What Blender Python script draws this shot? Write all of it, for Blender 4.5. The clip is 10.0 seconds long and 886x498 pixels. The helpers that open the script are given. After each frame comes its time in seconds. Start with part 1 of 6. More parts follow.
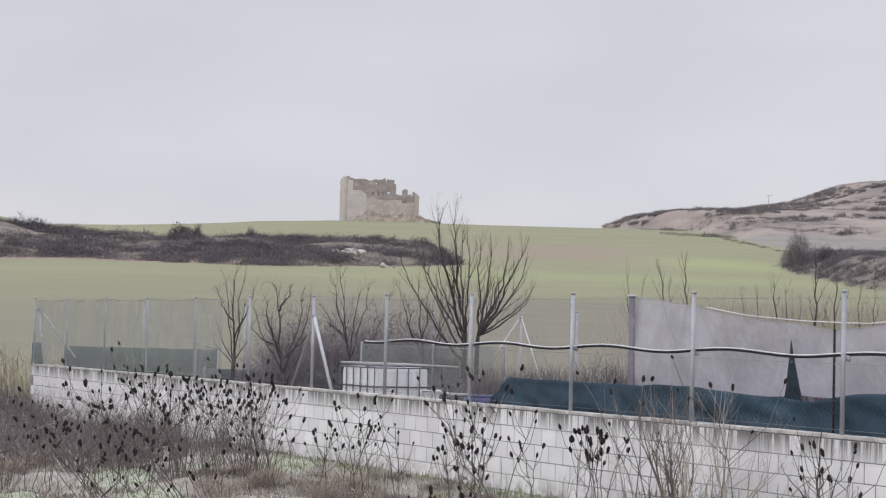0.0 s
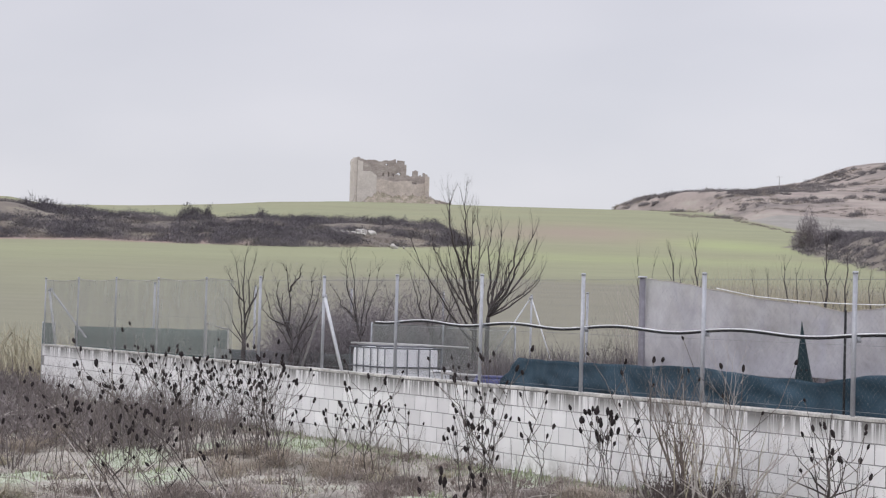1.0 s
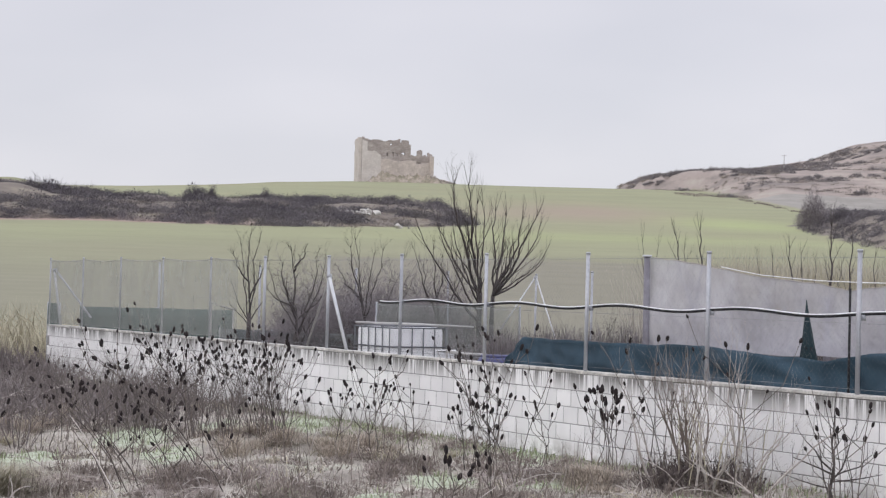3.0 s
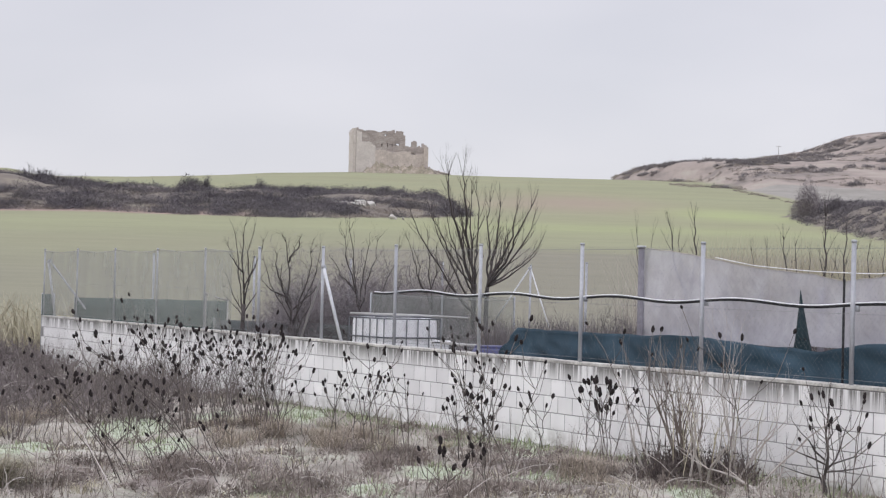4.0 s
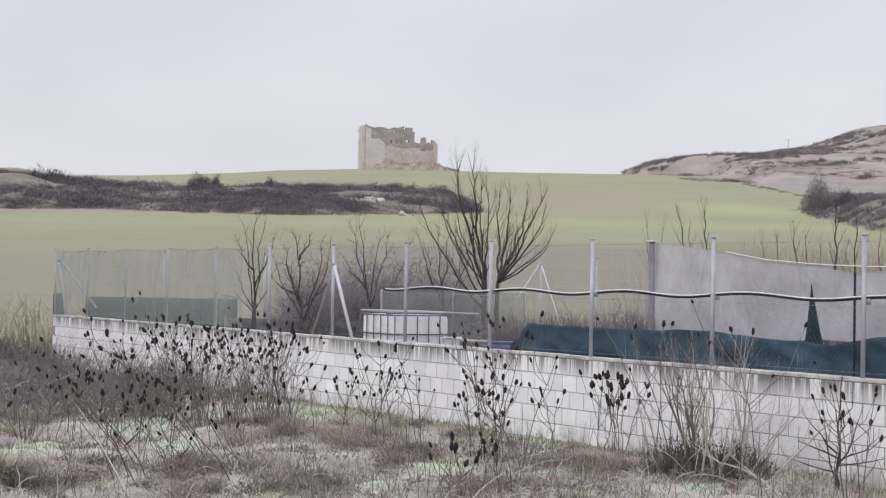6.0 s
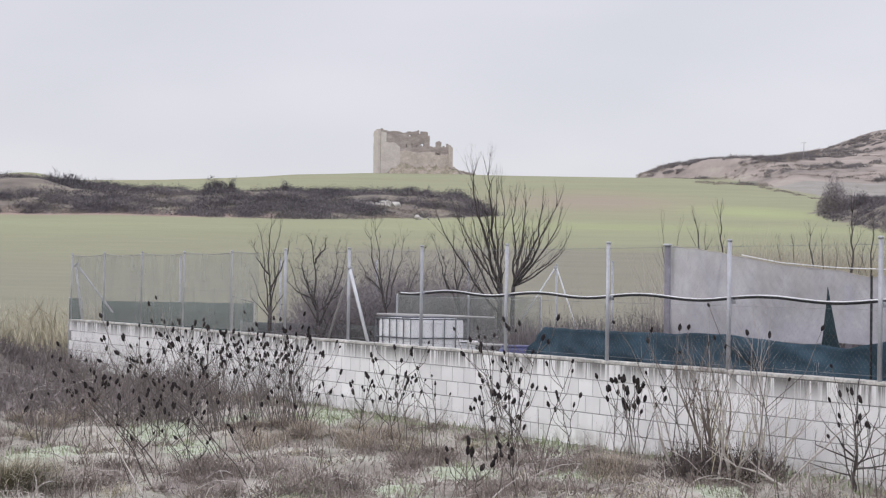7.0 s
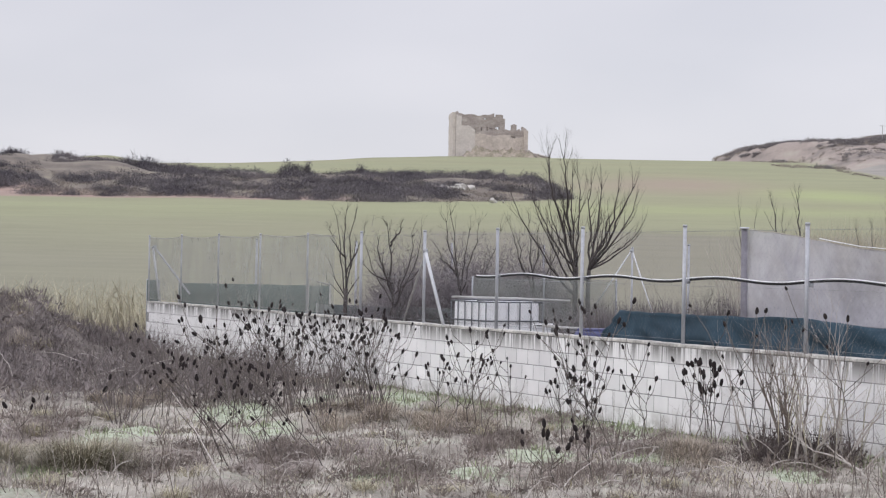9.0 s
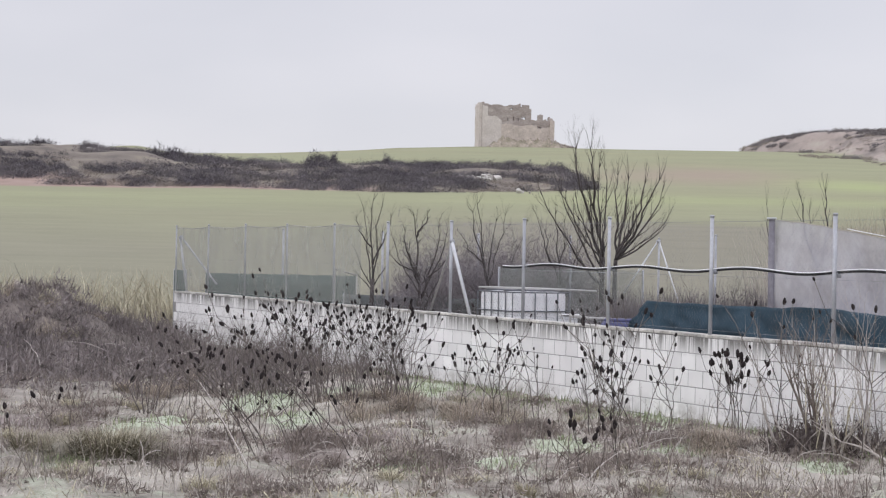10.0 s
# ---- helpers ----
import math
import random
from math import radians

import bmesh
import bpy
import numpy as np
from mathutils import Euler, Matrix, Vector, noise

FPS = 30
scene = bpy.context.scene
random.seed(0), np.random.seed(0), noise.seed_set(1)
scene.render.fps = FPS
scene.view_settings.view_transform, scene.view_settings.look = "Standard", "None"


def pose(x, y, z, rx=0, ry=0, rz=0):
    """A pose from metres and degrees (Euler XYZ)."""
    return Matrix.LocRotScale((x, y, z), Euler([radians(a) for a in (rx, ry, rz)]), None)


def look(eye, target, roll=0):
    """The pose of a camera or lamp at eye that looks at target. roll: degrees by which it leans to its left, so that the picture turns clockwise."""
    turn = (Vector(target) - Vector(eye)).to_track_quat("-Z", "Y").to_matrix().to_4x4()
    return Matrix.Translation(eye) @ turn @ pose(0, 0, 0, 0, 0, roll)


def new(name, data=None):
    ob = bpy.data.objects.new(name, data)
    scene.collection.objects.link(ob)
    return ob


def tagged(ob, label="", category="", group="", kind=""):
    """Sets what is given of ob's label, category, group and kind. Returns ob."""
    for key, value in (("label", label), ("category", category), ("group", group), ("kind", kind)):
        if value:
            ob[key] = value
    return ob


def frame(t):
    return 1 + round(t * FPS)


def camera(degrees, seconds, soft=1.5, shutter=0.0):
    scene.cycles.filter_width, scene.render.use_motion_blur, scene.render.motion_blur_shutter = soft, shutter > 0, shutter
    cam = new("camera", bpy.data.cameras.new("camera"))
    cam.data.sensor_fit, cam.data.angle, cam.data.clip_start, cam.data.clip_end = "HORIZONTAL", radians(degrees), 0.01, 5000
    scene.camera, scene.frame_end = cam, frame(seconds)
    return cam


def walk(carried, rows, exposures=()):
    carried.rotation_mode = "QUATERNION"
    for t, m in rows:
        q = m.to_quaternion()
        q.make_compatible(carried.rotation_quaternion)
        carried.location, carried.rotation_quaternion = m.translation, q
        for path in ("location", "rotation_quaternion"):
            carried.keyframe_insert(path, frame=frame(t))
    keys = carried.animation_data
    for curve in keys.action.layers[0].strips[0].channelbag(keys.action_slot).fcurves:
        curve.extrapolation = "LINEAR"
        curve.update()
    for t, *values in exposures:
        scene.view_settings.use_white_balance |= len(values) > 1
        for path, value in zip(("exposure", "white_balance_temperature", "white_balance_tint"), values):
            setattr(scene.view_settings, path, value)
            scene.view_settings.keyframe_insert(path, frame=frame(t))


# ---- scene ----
# The camera turns on the spot, with a few centimetres of sway.
cam = camera(26.0, 10.0, soft=1.25)
ROWS = [
    (0.0, -0.0014, -0.0003, 1.9488, 92.490, -1.528, -0.290),
    (0.5, -0.0033, 0.0056, 1.9472, 92.229, -1.535, -0.121),
    (1.0, -0.0074, 0.0050, 1.9446, 91.917, -1.631, 0.005),
    (1.5, -0.0103, 0.0032, 1.9443, 91.661, -1.572, 0.112),
    (2.0, -0.0089, 0.0052, 1.9449, 91.526, -1.540, 0.174),
    (2.5, -0.0054, 0.0071, 1.9423, 91.423, -1.481, 0.197),
    (4.0, -0.0030, 0.0052, 1.9391, 91.037, -1.471, -0.014),
    (4.5, -0.0021, 0.0016, 1.9389, 90.910, -1.300, -0.021),
    (5.0, -0.0027, -0.0003, 1.9401, 90.850, -1.189, 0.033),
    (6.5, -0.0044, -0.0012, 1.9418, 90.979, -0.936, 0.497),
    (7.0, -0.0069, -0.0011, 1.9424, 91.022, -0.901, 0.760),
    (7.5, -0.0093, -0.0007, 1.9409, 90.979, -0.916, 1.178),
    (8.0, -0.0103, -0.0035, 1.9394, 90.834, -0.936, 1.734),
    (8.5, -0.0130, -0.0062, 1.9372, 90.663, -1.020, 2.368),
    (9.0, -0.0173, -0.0068, 1.9356, 90.483, -1.066, 2.992),
    (9.5, -0.0199, -0.0078, 1.9349, 90.320, -1.076, 3.480),
    (10.0, -0.0232, -0.0081, 1.9336, 90.180, -1.102, 3.775),
]
walk(cam, [(t, pose(x, y, z, rx, ry, rz)) for t, x, y, z, rx, ry, rz in ROWS],
     exposures=((0.0, -0.14), (1.0, -0.06), (2.0, -0.01), (10.0, -0.01)))

# ---- world and light ----
world = bpy.data.worlds.new("overcast_sky")
scene.world = world
world.use_nodes = True
wn, wl = world.node_tree.nodes, world.node_tree.links
wn.clear()
w_out = wn.new("ShaderNodeOutputWorld")
w_bg = wn.new("ShaderNodeBackground")
w_sky = wn.new("ShaderNodeTexSky")
w_sky.sky_type, w_sky.sun_disc = "NISHITA", False
w_sky.sun_elevation, w_sky.sun_rotation = radians(35), radians(228)
w_co = wn.new("ShaderNodeTexCoord")
w_sep = wn.new("ShaderNodeSeparateXYZ")
wl.new(w_co.outputs["Generated"], w_sep.inputs[0])
# Cloud deck: brightest overhead, as under a closed overcast.
w_ramp = wn.new("ShaderNodeValToRGB")
w_ramp.color_ramp.elements[0].position, w_ramp.color_ramp.elements[0].color = 0.0, (0.69, 0.685, 0.735, 1)
w_ramp.color_ramp.elements[1].position, w_ramp.color_ramp.elements[1].color = 1.0, (1.68, 1.68, 1.88, 1)
e = w_ramp.color_ramp.elements.new(0.17)
e.color = (0.675, 0.665, 0.72, 1)
e = w_ramp.color_ramp.elements.new(0.35)
e.color = (0.95, 0.95, 1.03, 1)
wl.new(w_sep.outputs["Z"], w_ramp.inputs["Fac"])
w_map = wn.new("ShaderNodeMapping")
w_map.inputs["Scale"].default_value = (1.0, 1.0, 2.6)
wl.new(w_co.outputs["Generated"], w_map.inputs[0])
w_noise = wn.new("ShaderNodeTexNoise")
w_noise.inputs["Scale"].default_value, w_noise.inputs["Detail"].default_value = 7.0, 3.0
w_noise.inputs["Roughness"].default_value = 0.4
wl.new(w_map.outputs[0], w_noise.inputs["Vector"])
w_cl = wn.new("ShaderNodeValToRGB")
w_cl.color_ramp.elements[0].position, w_cl.color_ramp.elements[0].color = 0.33, (0.945, 0.95, 0.965, 1)
w_cl.color_ramp.elements[1].position, w_cl.color_ramp.elements[1].color = 0.68, (1.03, 1.025, 1.03, 1)
wl.new(w_noise.outputs[0], w_cl.inputs["Fac"])
w_mul = wn.new("ShaderNodeMix")
w_mul.data_type, w_mul.blend_type = "RGBA", "MULTIPLY"
w_mul.inputs[0].default_value = 1.0
wl.new(w_ramp.outputs[0], w_mul.inputs[6])
wl.new(w_cl.outputs[0], w_mul.inputs[7])
w_dim = wn.new("ShaderNodeMix")
w_dim.data_type, w_dim.blend_type = "RGBA", "ADD"
w_dim.inputs[0].default_value = 0.012
wl.new(w_mul.outputs[2], w_dim.inputs[6])
wl.new(w_sky.outputs[0], w_dim.inputs[7])
wl.new(w_dim.outputs[2], w_bg.inputs["Color"])
w_bg.inputs["Strength"].default_value = 1.0
wl.new(w_bg.outputs[0], w_out.inputs[0])

sun_data = bpy.data.lights.new("sun", "SUN")
sun_data.energy, sun_data.angle, sun_data.color = 0.6, radians(25), (1.0, 0.97, 0.93)
sun = new("sun", sun_data)
sun.matrix_world = look((-42, -38, 40), (0, 0, 0))


# ---- materials ----
def ramp_node(nt, stops):
    n = nt.nodes.new("ShaderNodeValToRGB")
    el = n.color_ramp.elements
    while len(el) < len(stops):
        el.new(0.5)
    for k, (p, c) in enumerate(stops):
        el[k].position = p
        el[k].color = (*c, 1) if len(c) == 3 else c
    return n


def noise_node(nt, vec, scale, detail=4, rough=0.55, stretch=None):
    if stretch:
        m = nt.nodes.new("ShaderNodeMapping")
        m.inputs["Scale"].default_value = stretch
        nt.links.new(vec, m.inputs[0])
        vec = m.outputs[0]
    n = nt.nodes.new("ShaderNodeTexNoise")
    n.inputs["Scale"].default_value, n.inputs["Detail"].default_value = scale, detail
    n.inputs["Roughness"].default_value = rough
    nt.links.new(vec, n.inputs["Vector"])
    return n.outputs[0]


def mix_node(nt, fac, a, b, blend="MIX"):
    n = nt.nodes.new("ShaderNodeMix")
    n.data_type, n.blend_type = "RGBA", blend
    for sock, v in ((n.inputs[0], fac), (n.inputs[6], a), (n.inputs[7], b)):
        if isinstance(v, (int, float)):
            sock.default_value = v
        elif isinstance(v, tuple):
            sock.default_value = (*v, 1)
        else:
            nt.links.new(v, sock)
    return n.outputs[2]


def start_mat(name):
    m = bpy.data.materials.new(name)
    m.use_nodes = True
    nt = m.node_tree
    return m, nt, nt.nodes["Principled BSDF"], nt.nodes.new("ShaderNodeNewGeometry")


def plain_mat(name, dark, light, scale=6.0, rough=0.8, metal=0.0, vary=0.25, bump=0.2, fine=40.0, island=False, thin=0.0):
    """Two-tone surface with broad stains, fine grain, a tone of its own for each object or island, and relief."""
    m, nt, bs, geo = start_mat(name)
    pos = geo.outputs["Position"]
    big = noise_node(nt, pos, scale, 5)
    col = ramp_node(nt, [(0.3, dark), (0.7, light)])
    nt.links.new(big, col.inputs[0])
    grain = noise_node(nt, pos, fine, 3)
    g = ramp_node(nt, [(0.25, (1 - vary,) * 3), (0.75, (1 + vary * 0.4,) * 3)])
    nt.links.new(grain, g.inputs[0])
    out = mix_node(nt, 1.0, col.outputs[0], g.outputs[0], "MULTIPLY")
    rnd = geo.outputs["Random Per Island"]
    if not island:
        rnd = nt.nodes.new("ShaderNodeObjectInfo").outputs["Random"]
    r = ramp_node(nt, [(0.0, (1 - vary * 0.8,) * 3), (1.0, (1 + vary * 0.5,) * 3)])
    nt.links.new(rnd, r.inputs[0])
    out = mix_node(nt, 1.0, out, r.outputs[0], "MULTIPLY")
    nt.links.new(out, bs.inputs["Base Color"])
    bs.inputs["Roughness"].default_value, bs.inputs["Metallic"].default_value = rough, metal
    bs.inputs["Specular IOR Level"].default_value = 0.3
    if bump:
        b = nt.nodes.new("ShaderNodeBump")
        b.inputs["Strength"].default_value, b.inputs["Distance"].default_value = bump, 0.02
        nt.links.new(grain, b.inputs["Height"])
        nt.links.new(b.outputs[0], bs.inputs["Normal"])
    return m


def net_mat(name, dark, light, cover, scale=3.0):
    """Woven shade net: thin threads with gaps, so part of the light passes."""
    m, nt, bs, geo = start_mat(name)
    pos = geo.outputs["Position"]
    big = noise_node(nt, pos, scale, 5)
    col = ramp_node(nt, [(0.3, dark), (0.7, light)])
    nt.links.new(big, col.inputs[0])
    nt.links.new(col.outputs[0], bs.inputs["Base Color"])
    bs.inputs["Roughness"].default_value = 0.85
    bs.inputs["Specular IOR Level"].default_value = 0.1
    tr = nt.nodes.new("ShaderNodeBsdfTransparent")
    mx = nt.nodes.new("ShaderNodeMixShader")
    fine = noise_node(nt, pos, 2.2, 7, 0.7, (1, 1, 0.4))
    f = ramp_node(nt, [(0.3, (cover - 0.14,) * 3), (0.7, (cover + 0.14,) * 3)])
    nt.links.new(fine, f.inputs[0])
    nt.links.new(f.outputs[0], mx.inputs[0])
    nt.links.new(tr.outputs[0], mx.inputs[1])
    nt.links.new(bs.outputs[0], mx.inputs[2])
    nt.links.new(mx.outputs[0], nt.nodes["Material Output"].inputs[0])
    return m


def block_mat():
    """White-painted concrete block, with dark run-off streaks under the coping and dirt along the foot."""
    m, nt, bs, geo = start_mat("painted_block")
    pos = geo.outputs["Position"]
    base = ramp_node(nt, [(0.3, (0.74, 0.732, 0.728)), (0.7, (0.87, 0.862, 0.852))])
    nt.links.new(noise_node(nt, pos, 1.4, 5), base.inputs[0])
    rnd = ramp_node(nt, [(0, (0.9, 0.9, 0.9)), (1, (1.05, 1.05, 1.05))])
    nt.links.new(nt.nodes.new("ShaderNodeObjectInfo").outputs["Random"], rnd.inputs[0])
    col = mix_node(nt, 1.0, base.outputs[0], rnd.outputs[0], "MULTIPLY")
    grain = noise_node(nt, pos, 45, 4)
    sep = nt.nodes.new("ShaderNodeSeparateXYZ")
    nt.links.new(pos, sep.inputs[0])
    streak = ramp_node(nt, [(0.465, (0, 0, 0)), (0.545, (1, 1, 1))])
    broad = noise_node(nt, pos, 5, 4, 0.6, (1, 1, 0.1))
    narrow = noise_node(nt, pos, 15, 4, 0.7, (1, 1, 0.03))
    both = nt.nodes.new("ShaderNodeMath")
    both.operation = "MULTIPLY_ADD"
    both.inputs[1].default_value = 0.4
    nt.links.new(broad, both.inputs[0])
    shift = nt.nodes.new("ShaderNodeMath")
    shift.operation = "MULTIPLY"
    shift.inputs[1].default_value = 0.65
    nt.links.new(narrow, shift.inputs[0])
    nt.links.new(shift.outputs[0], both.inputs[2])
    nt.links.new(both.outputs[0], streak.inputs[0])
    high = nt.nodes.new("ShaderNodeMapRange")
    high.inputs[1].default_value, high.inputs[2].default_value = 0.76, 0.98
    high.inputs[3].default_value, high.inputs[4].default_value = 0.0, 1.0
    nt.links.new(sep.outputs["Z"], high.inputs[0])
    f = nt.nodes.new("ShaderNodeMath")
    f.operation = "MULTIPLY"
    nt.links.new(streak.outputs[0], f.inputs[0])
    nt.links.new(high.outputs[0], f.inputs[1])
    f2 = nt.nodes.new("ShaderNodeMath")
    f2.operation = "MULTIPLY"
    f2.inputs[1].default_value = 0.88
    nt.links.new(f.outputs[0], f2.inputs[0])
    col = mix_node(nt, f2.outputs[0], col, (0.115, 0.11, 0.1))
    foot = nt.nodes.new("ShaderNodeMapRange")
    foot.inputs[1].default_value, foot.inputs[2].default_value = 0.28, 0.0
    foot.inputs[3].default_value, foot.inputs[4].default_value = 0.0, 0.7
    nt.links.new(sep.outputs["Z"], foot.inputs[0])
    dirt = ramp_node(nt, [(0.42, (0, 0, 0)), (0.62, (1, 1, 1))])
    nt.links.new(noise_node(nt, pos, 5, 5, 0.6), dirt.inputs[0])
    f3 = nt.nodes.new("ShaderNodeMath")
    f3.operation = "MULTIPLY"
    nt.links.new(foot.outputs[0], f3.inputs[0])
    nt.links.new(dirt.outputs[0], f3.inputs[1])
    col = mix_node(nt, f3.outputs[0], col, (0.24, 0.23, 0.19))
    nt.links.new(col, bs.inputs["Base Color"])
    bs.inputs["Roughness"].default_value = 0.9
    b = nt.nodes.new("ShaderNodeBump")
    b.inputs["Strength"].default_value, b.inputs["Distance"].default_value = 0.35, 0.01
    nt.links.new(grain, b.inputs["Height"])
    nt.links.new(b.outputs[0], bs.inputs["Normal"])
    return m


def ground_mat():
    """One ground: weedy verge, young cereal field, scrub banks, dry hillside, chosen by the zones of the sheet."""
    m, nt, bs, geo = start_mat("ground_cover")
    pos = geo.outputs["Position"]
    za = nt.nodes.new("ShaderNodeAttribute")
    za.attribute_name = "zone_a"
    zb = nt.nodes.new("ShaderNodeAttribute")
    zb.attribute_name = "zone_b"
    sa = nt.nodes.new("ShaderNodeSeparateColor")
    sb = nt.nodes.new("ShaderNodeSeparateColor")
    zc = nt.nodes.new("ShaderNodeAttribute")
    zc.attribute_name = "zone_c"
    sc = nt.nodes.new("ShaderNodeSeparateColor")
    nt.links.new(zc.outputs["Color"], sc.inputs[0])
    nt.links.new(za.outputs["Color"], sa.inputs[0])
    nt.links.new(zb.outputs["Color"], sb.inputs[0])
    verge = ramp_node(nt, [(0.3, (0.13, 0.115, 0.1)), (0.45, (0.3, 0.275, 0.24)), (0.58, (0.44, 0.41, 0.36)), (0.72, (0.56, 0.535, 0.48))])
    nt.links.new(noise_node(nt, pos, 1.1, 8, 0.7), verge.inputs[0])
    moss = ramp_node(nt, [(0.32, (0.22, 0.25, 0.165)), (0.5, (0.42, 0.46, 0.345)), (0.68, (0.6, 0.64, 0.52))])
    nt.links.new(noise_node(nt, pos, 9, 8, 0.75), moss.inputs[0])
    mm = ramp_node(nt, [(0.52, (0, 0, 0)), (0.68, (0.8, 0.8, 0.8))])
    nt.links.new(noise_node(nt, pos, 0.9, 10, 0.74), mm.inputs[0])
    leaf = ramp_node(nt, [(0.3, (0.14, 0.118, 0.11)), (0.5, (0.26, 0.222, 0.205)), (0.72, (0.4, 0.355, 0.325))])
    nt.links.new(noise_node(nt, pos, 4.0, 8, 0.72), leaf.inputs[0])
    ragged = nt.nodes.new("ShaderNodeMath")
    ragged.operation = "MULTIPLY_ADD"
    ragged.inputs[1].default_value = 0.7
    nt.links.new(zc.outputs["Alpha"], ragged.inputs[0])
    nt.links.new(noise_node(nt, pos, 2.2, 8, 0.72), ragged.inputs[2])
    lr = ramp_node(nt, [(0.66, (0, 0, 0)), (0.85, (0.9, 0.9, 0.9))])
    nt.links.new(ragged.outputs[0], lr.inputs[0])
    spot = nt.nodes.new("ShaderNodeMath")
    spot.operation = "MULTIPLY_ADD"
    spot.inputs[1].default_value = 0.75
    nt.links.new(sc.outputs["Blue"], spot.inputs[0])
    nt.links.new(noise_node(nt, pos, 3.0, 8, 0.72), spot.inputs[2])
    sr = ramp_node(nt, [(0.62, (0, 0, 0)), (0.8, (0.95, 0.95, 0.95))])
    nt.links.new(spot.outputs[0], sr.inputs[0])
    col = mix_node(nt, mm.outputs[0], verge.outputs[0], moss.outputs[0])
    col = mix_node(nt, lr.outputs[0], col, leaf.outputs[0])
    col = mix_node(nt, sr.outputs[0], col, moss.outputs[0])
    earth = ramp_node(nt, [(0.3, (0.08, 0.07, 0.066)), (0.5, (0.165, 0.142, 0.13)), (0.7, (0.28, 0.248, 0.22))])
    nt.links.new(noise_node(nt, pos, 3.2, 8, 0.68), earth.inputs[0])
    col = mix_node(nt, za.outputs["Alpha"], col, earth.outputs[0])
    # cereal field: drill bands across, thin places with bare earth
    green = ramp_node(nt, [(0.25, (0.25, 0.253, 0.164)), (0.5, (0.274, 0.279, 0.177)), (0.75, (0.297, 0.307, 0.187))])
    nt.links.new(noise_node(nt, pos, 0.05, 7, 0.6, (0.6, 1, 1)), green.inputs[0])
    thin = ramp_node(nt, [(0.5, (0, 0, 0)), (0.75, (0.45, 0.45, 0.45))])
    nt.links.new(noise_node(nt, pos, 0.012, 5, 0.6, (0.6, 1, 1)), thin.inputs[0])
    field = mix_node(nt, thin.outputs[0], green.outputs[0], (0.28, 0.255, 0.165))
    field = mix_node(nt, sb.outputs["Green"], field, (0.235, 0.222, 0.174))
    field = mix_node(nt, sc.outputs["Red"], field, (0.31, 0.255, 0.2))
    field = mix_node(nt, sc.outputs["Green"], field, (0.335, 0.37, 0.185))
    fg = ramp_node(nt, [(0.3, (0.9,) * 3), (0.7, (1.07,) * 3)])
    nt.links.new(noise_node(nt, pos, 0.9, 6, 0.75, (0.12, 0.6, 1)), fg.inputs[0])
    field = mix_node(nt, 1.0, field, fg.outputs[0], "MULTIPLY")
    col = mix_node(nt, sa.outputs["Red"], col, field)
    scrub = ramp_node(nt, [(0.3, (0.13, 0.115, 0.105)), (0.5, (0.2, 0.175, 0.15)), (0.7, (0.28, 0.255, 0.195))])
    nt.links.new(noise_node(nt, pos, 0.16, 7, 0.65), scrub.inputs[0])
    col = mix_node(nt, sa.outputs["Green"], col, scrub.outputs[0])
    hill = ramp_node(nt, [(0.34, (0.16, 0.145, 0.132)), (0.45, (0.25, 0.217, 0.195)), (0.55, (0.32, 0.272, 0.242)), (0.66, (0.37, 0.335, 0.285))])
    nt.links.new(noise_node(nt, pos, 0.045, 9, 0.76, (0.8, 0.5, 2)), hill.inputs[0])
    col = mix_node(nt, sa.outputs["Blue"], col, hill.outputs[0])
    pale = ramp_node(nt, [(0.3, (0.23, 0.216, 0.194)), (0.7, (0.32, 0.302, 0.272))])
    nt.links.new(noise_node(nt, pos, 0.12, 7, 0.7), pale.inputs[0])
    col = mix_node(nt, sb.outputs["Red"], col, pale.outputs[0])
    soil = ramp_node(nt, [(0.3, (0.26, 0.185, 0.155)), (0.7, (0.38, 0.295, 0.255))])
    nt.links.new(noise_node(nt, pos, 0.3, 5), soil.inputs[0])
    col = mix_node(nt, sb.outputs["Blue"], col, soil.outputs[0])
    nt.links.new(col, bs.inputs["Base Color"])
    bs.inputs["Roughness"].default_value = 0.95
    bs.inputs["Specular IOR Level"].default_value = 0.1
    b = nt.nodes.new("ShaderNodeBump")
    b.inputs["Strength"].default_value, b.inputs["Distance"].default_value = 0.7, 0.06
    nt.links.new(noise_node(nt, pos, 8, 6, 0.7), b.inputs["Height"])
    nt.links.new(b.outputs[0], bs.inputs["Normal"])
    return m


def castle_mat():
    """Weathered limestone masonry: ochre rubble, darker courses and a paler faced patch."""
    m, nt, bs, geo = start_mat("ruin_masonry")
    pos = geo.outputs["Position"]
    base = ramp_node(nt, [(0.3, (0.27, 0.232, 0.22)), (0.5, (0.39, 0.342, 0.32)), (0.72, (0.51, 0.46, 0.43))])
    nt.links.new(noise_node(nt, pos, 0.28, 8, 0.66, (1, 1, 2.2)), base.inputs[0])
    stone = noise_node(nt, pos, 1.6, 4, 0.6, (1, 1, 2))
    g = ramp_node(nt, [(0.3, (0.78,) * 3), (0.7, (1.1,) * 3)])
    nt.links.new(stone, g.inputs[0])
    col = mix_node(nt, 1.0, base.outputs[0], g.outputs[0], "MULTIPLY")
    nt.links.new(col, bs.inputs["Base Color"])
    bs.inputs["Roughness"].default_value = 0.95
    b = nt.nodes.new("ShaderNodeBump")
    b.inputs["Strength"].default_value, b.inputs["Distance"].default_value = 0.6, 0.3
    nt.links.new(stone, b.inputs["Height"])
    nt.links.new(b.outputs[0], bs.inputs["Normal"])
    return m


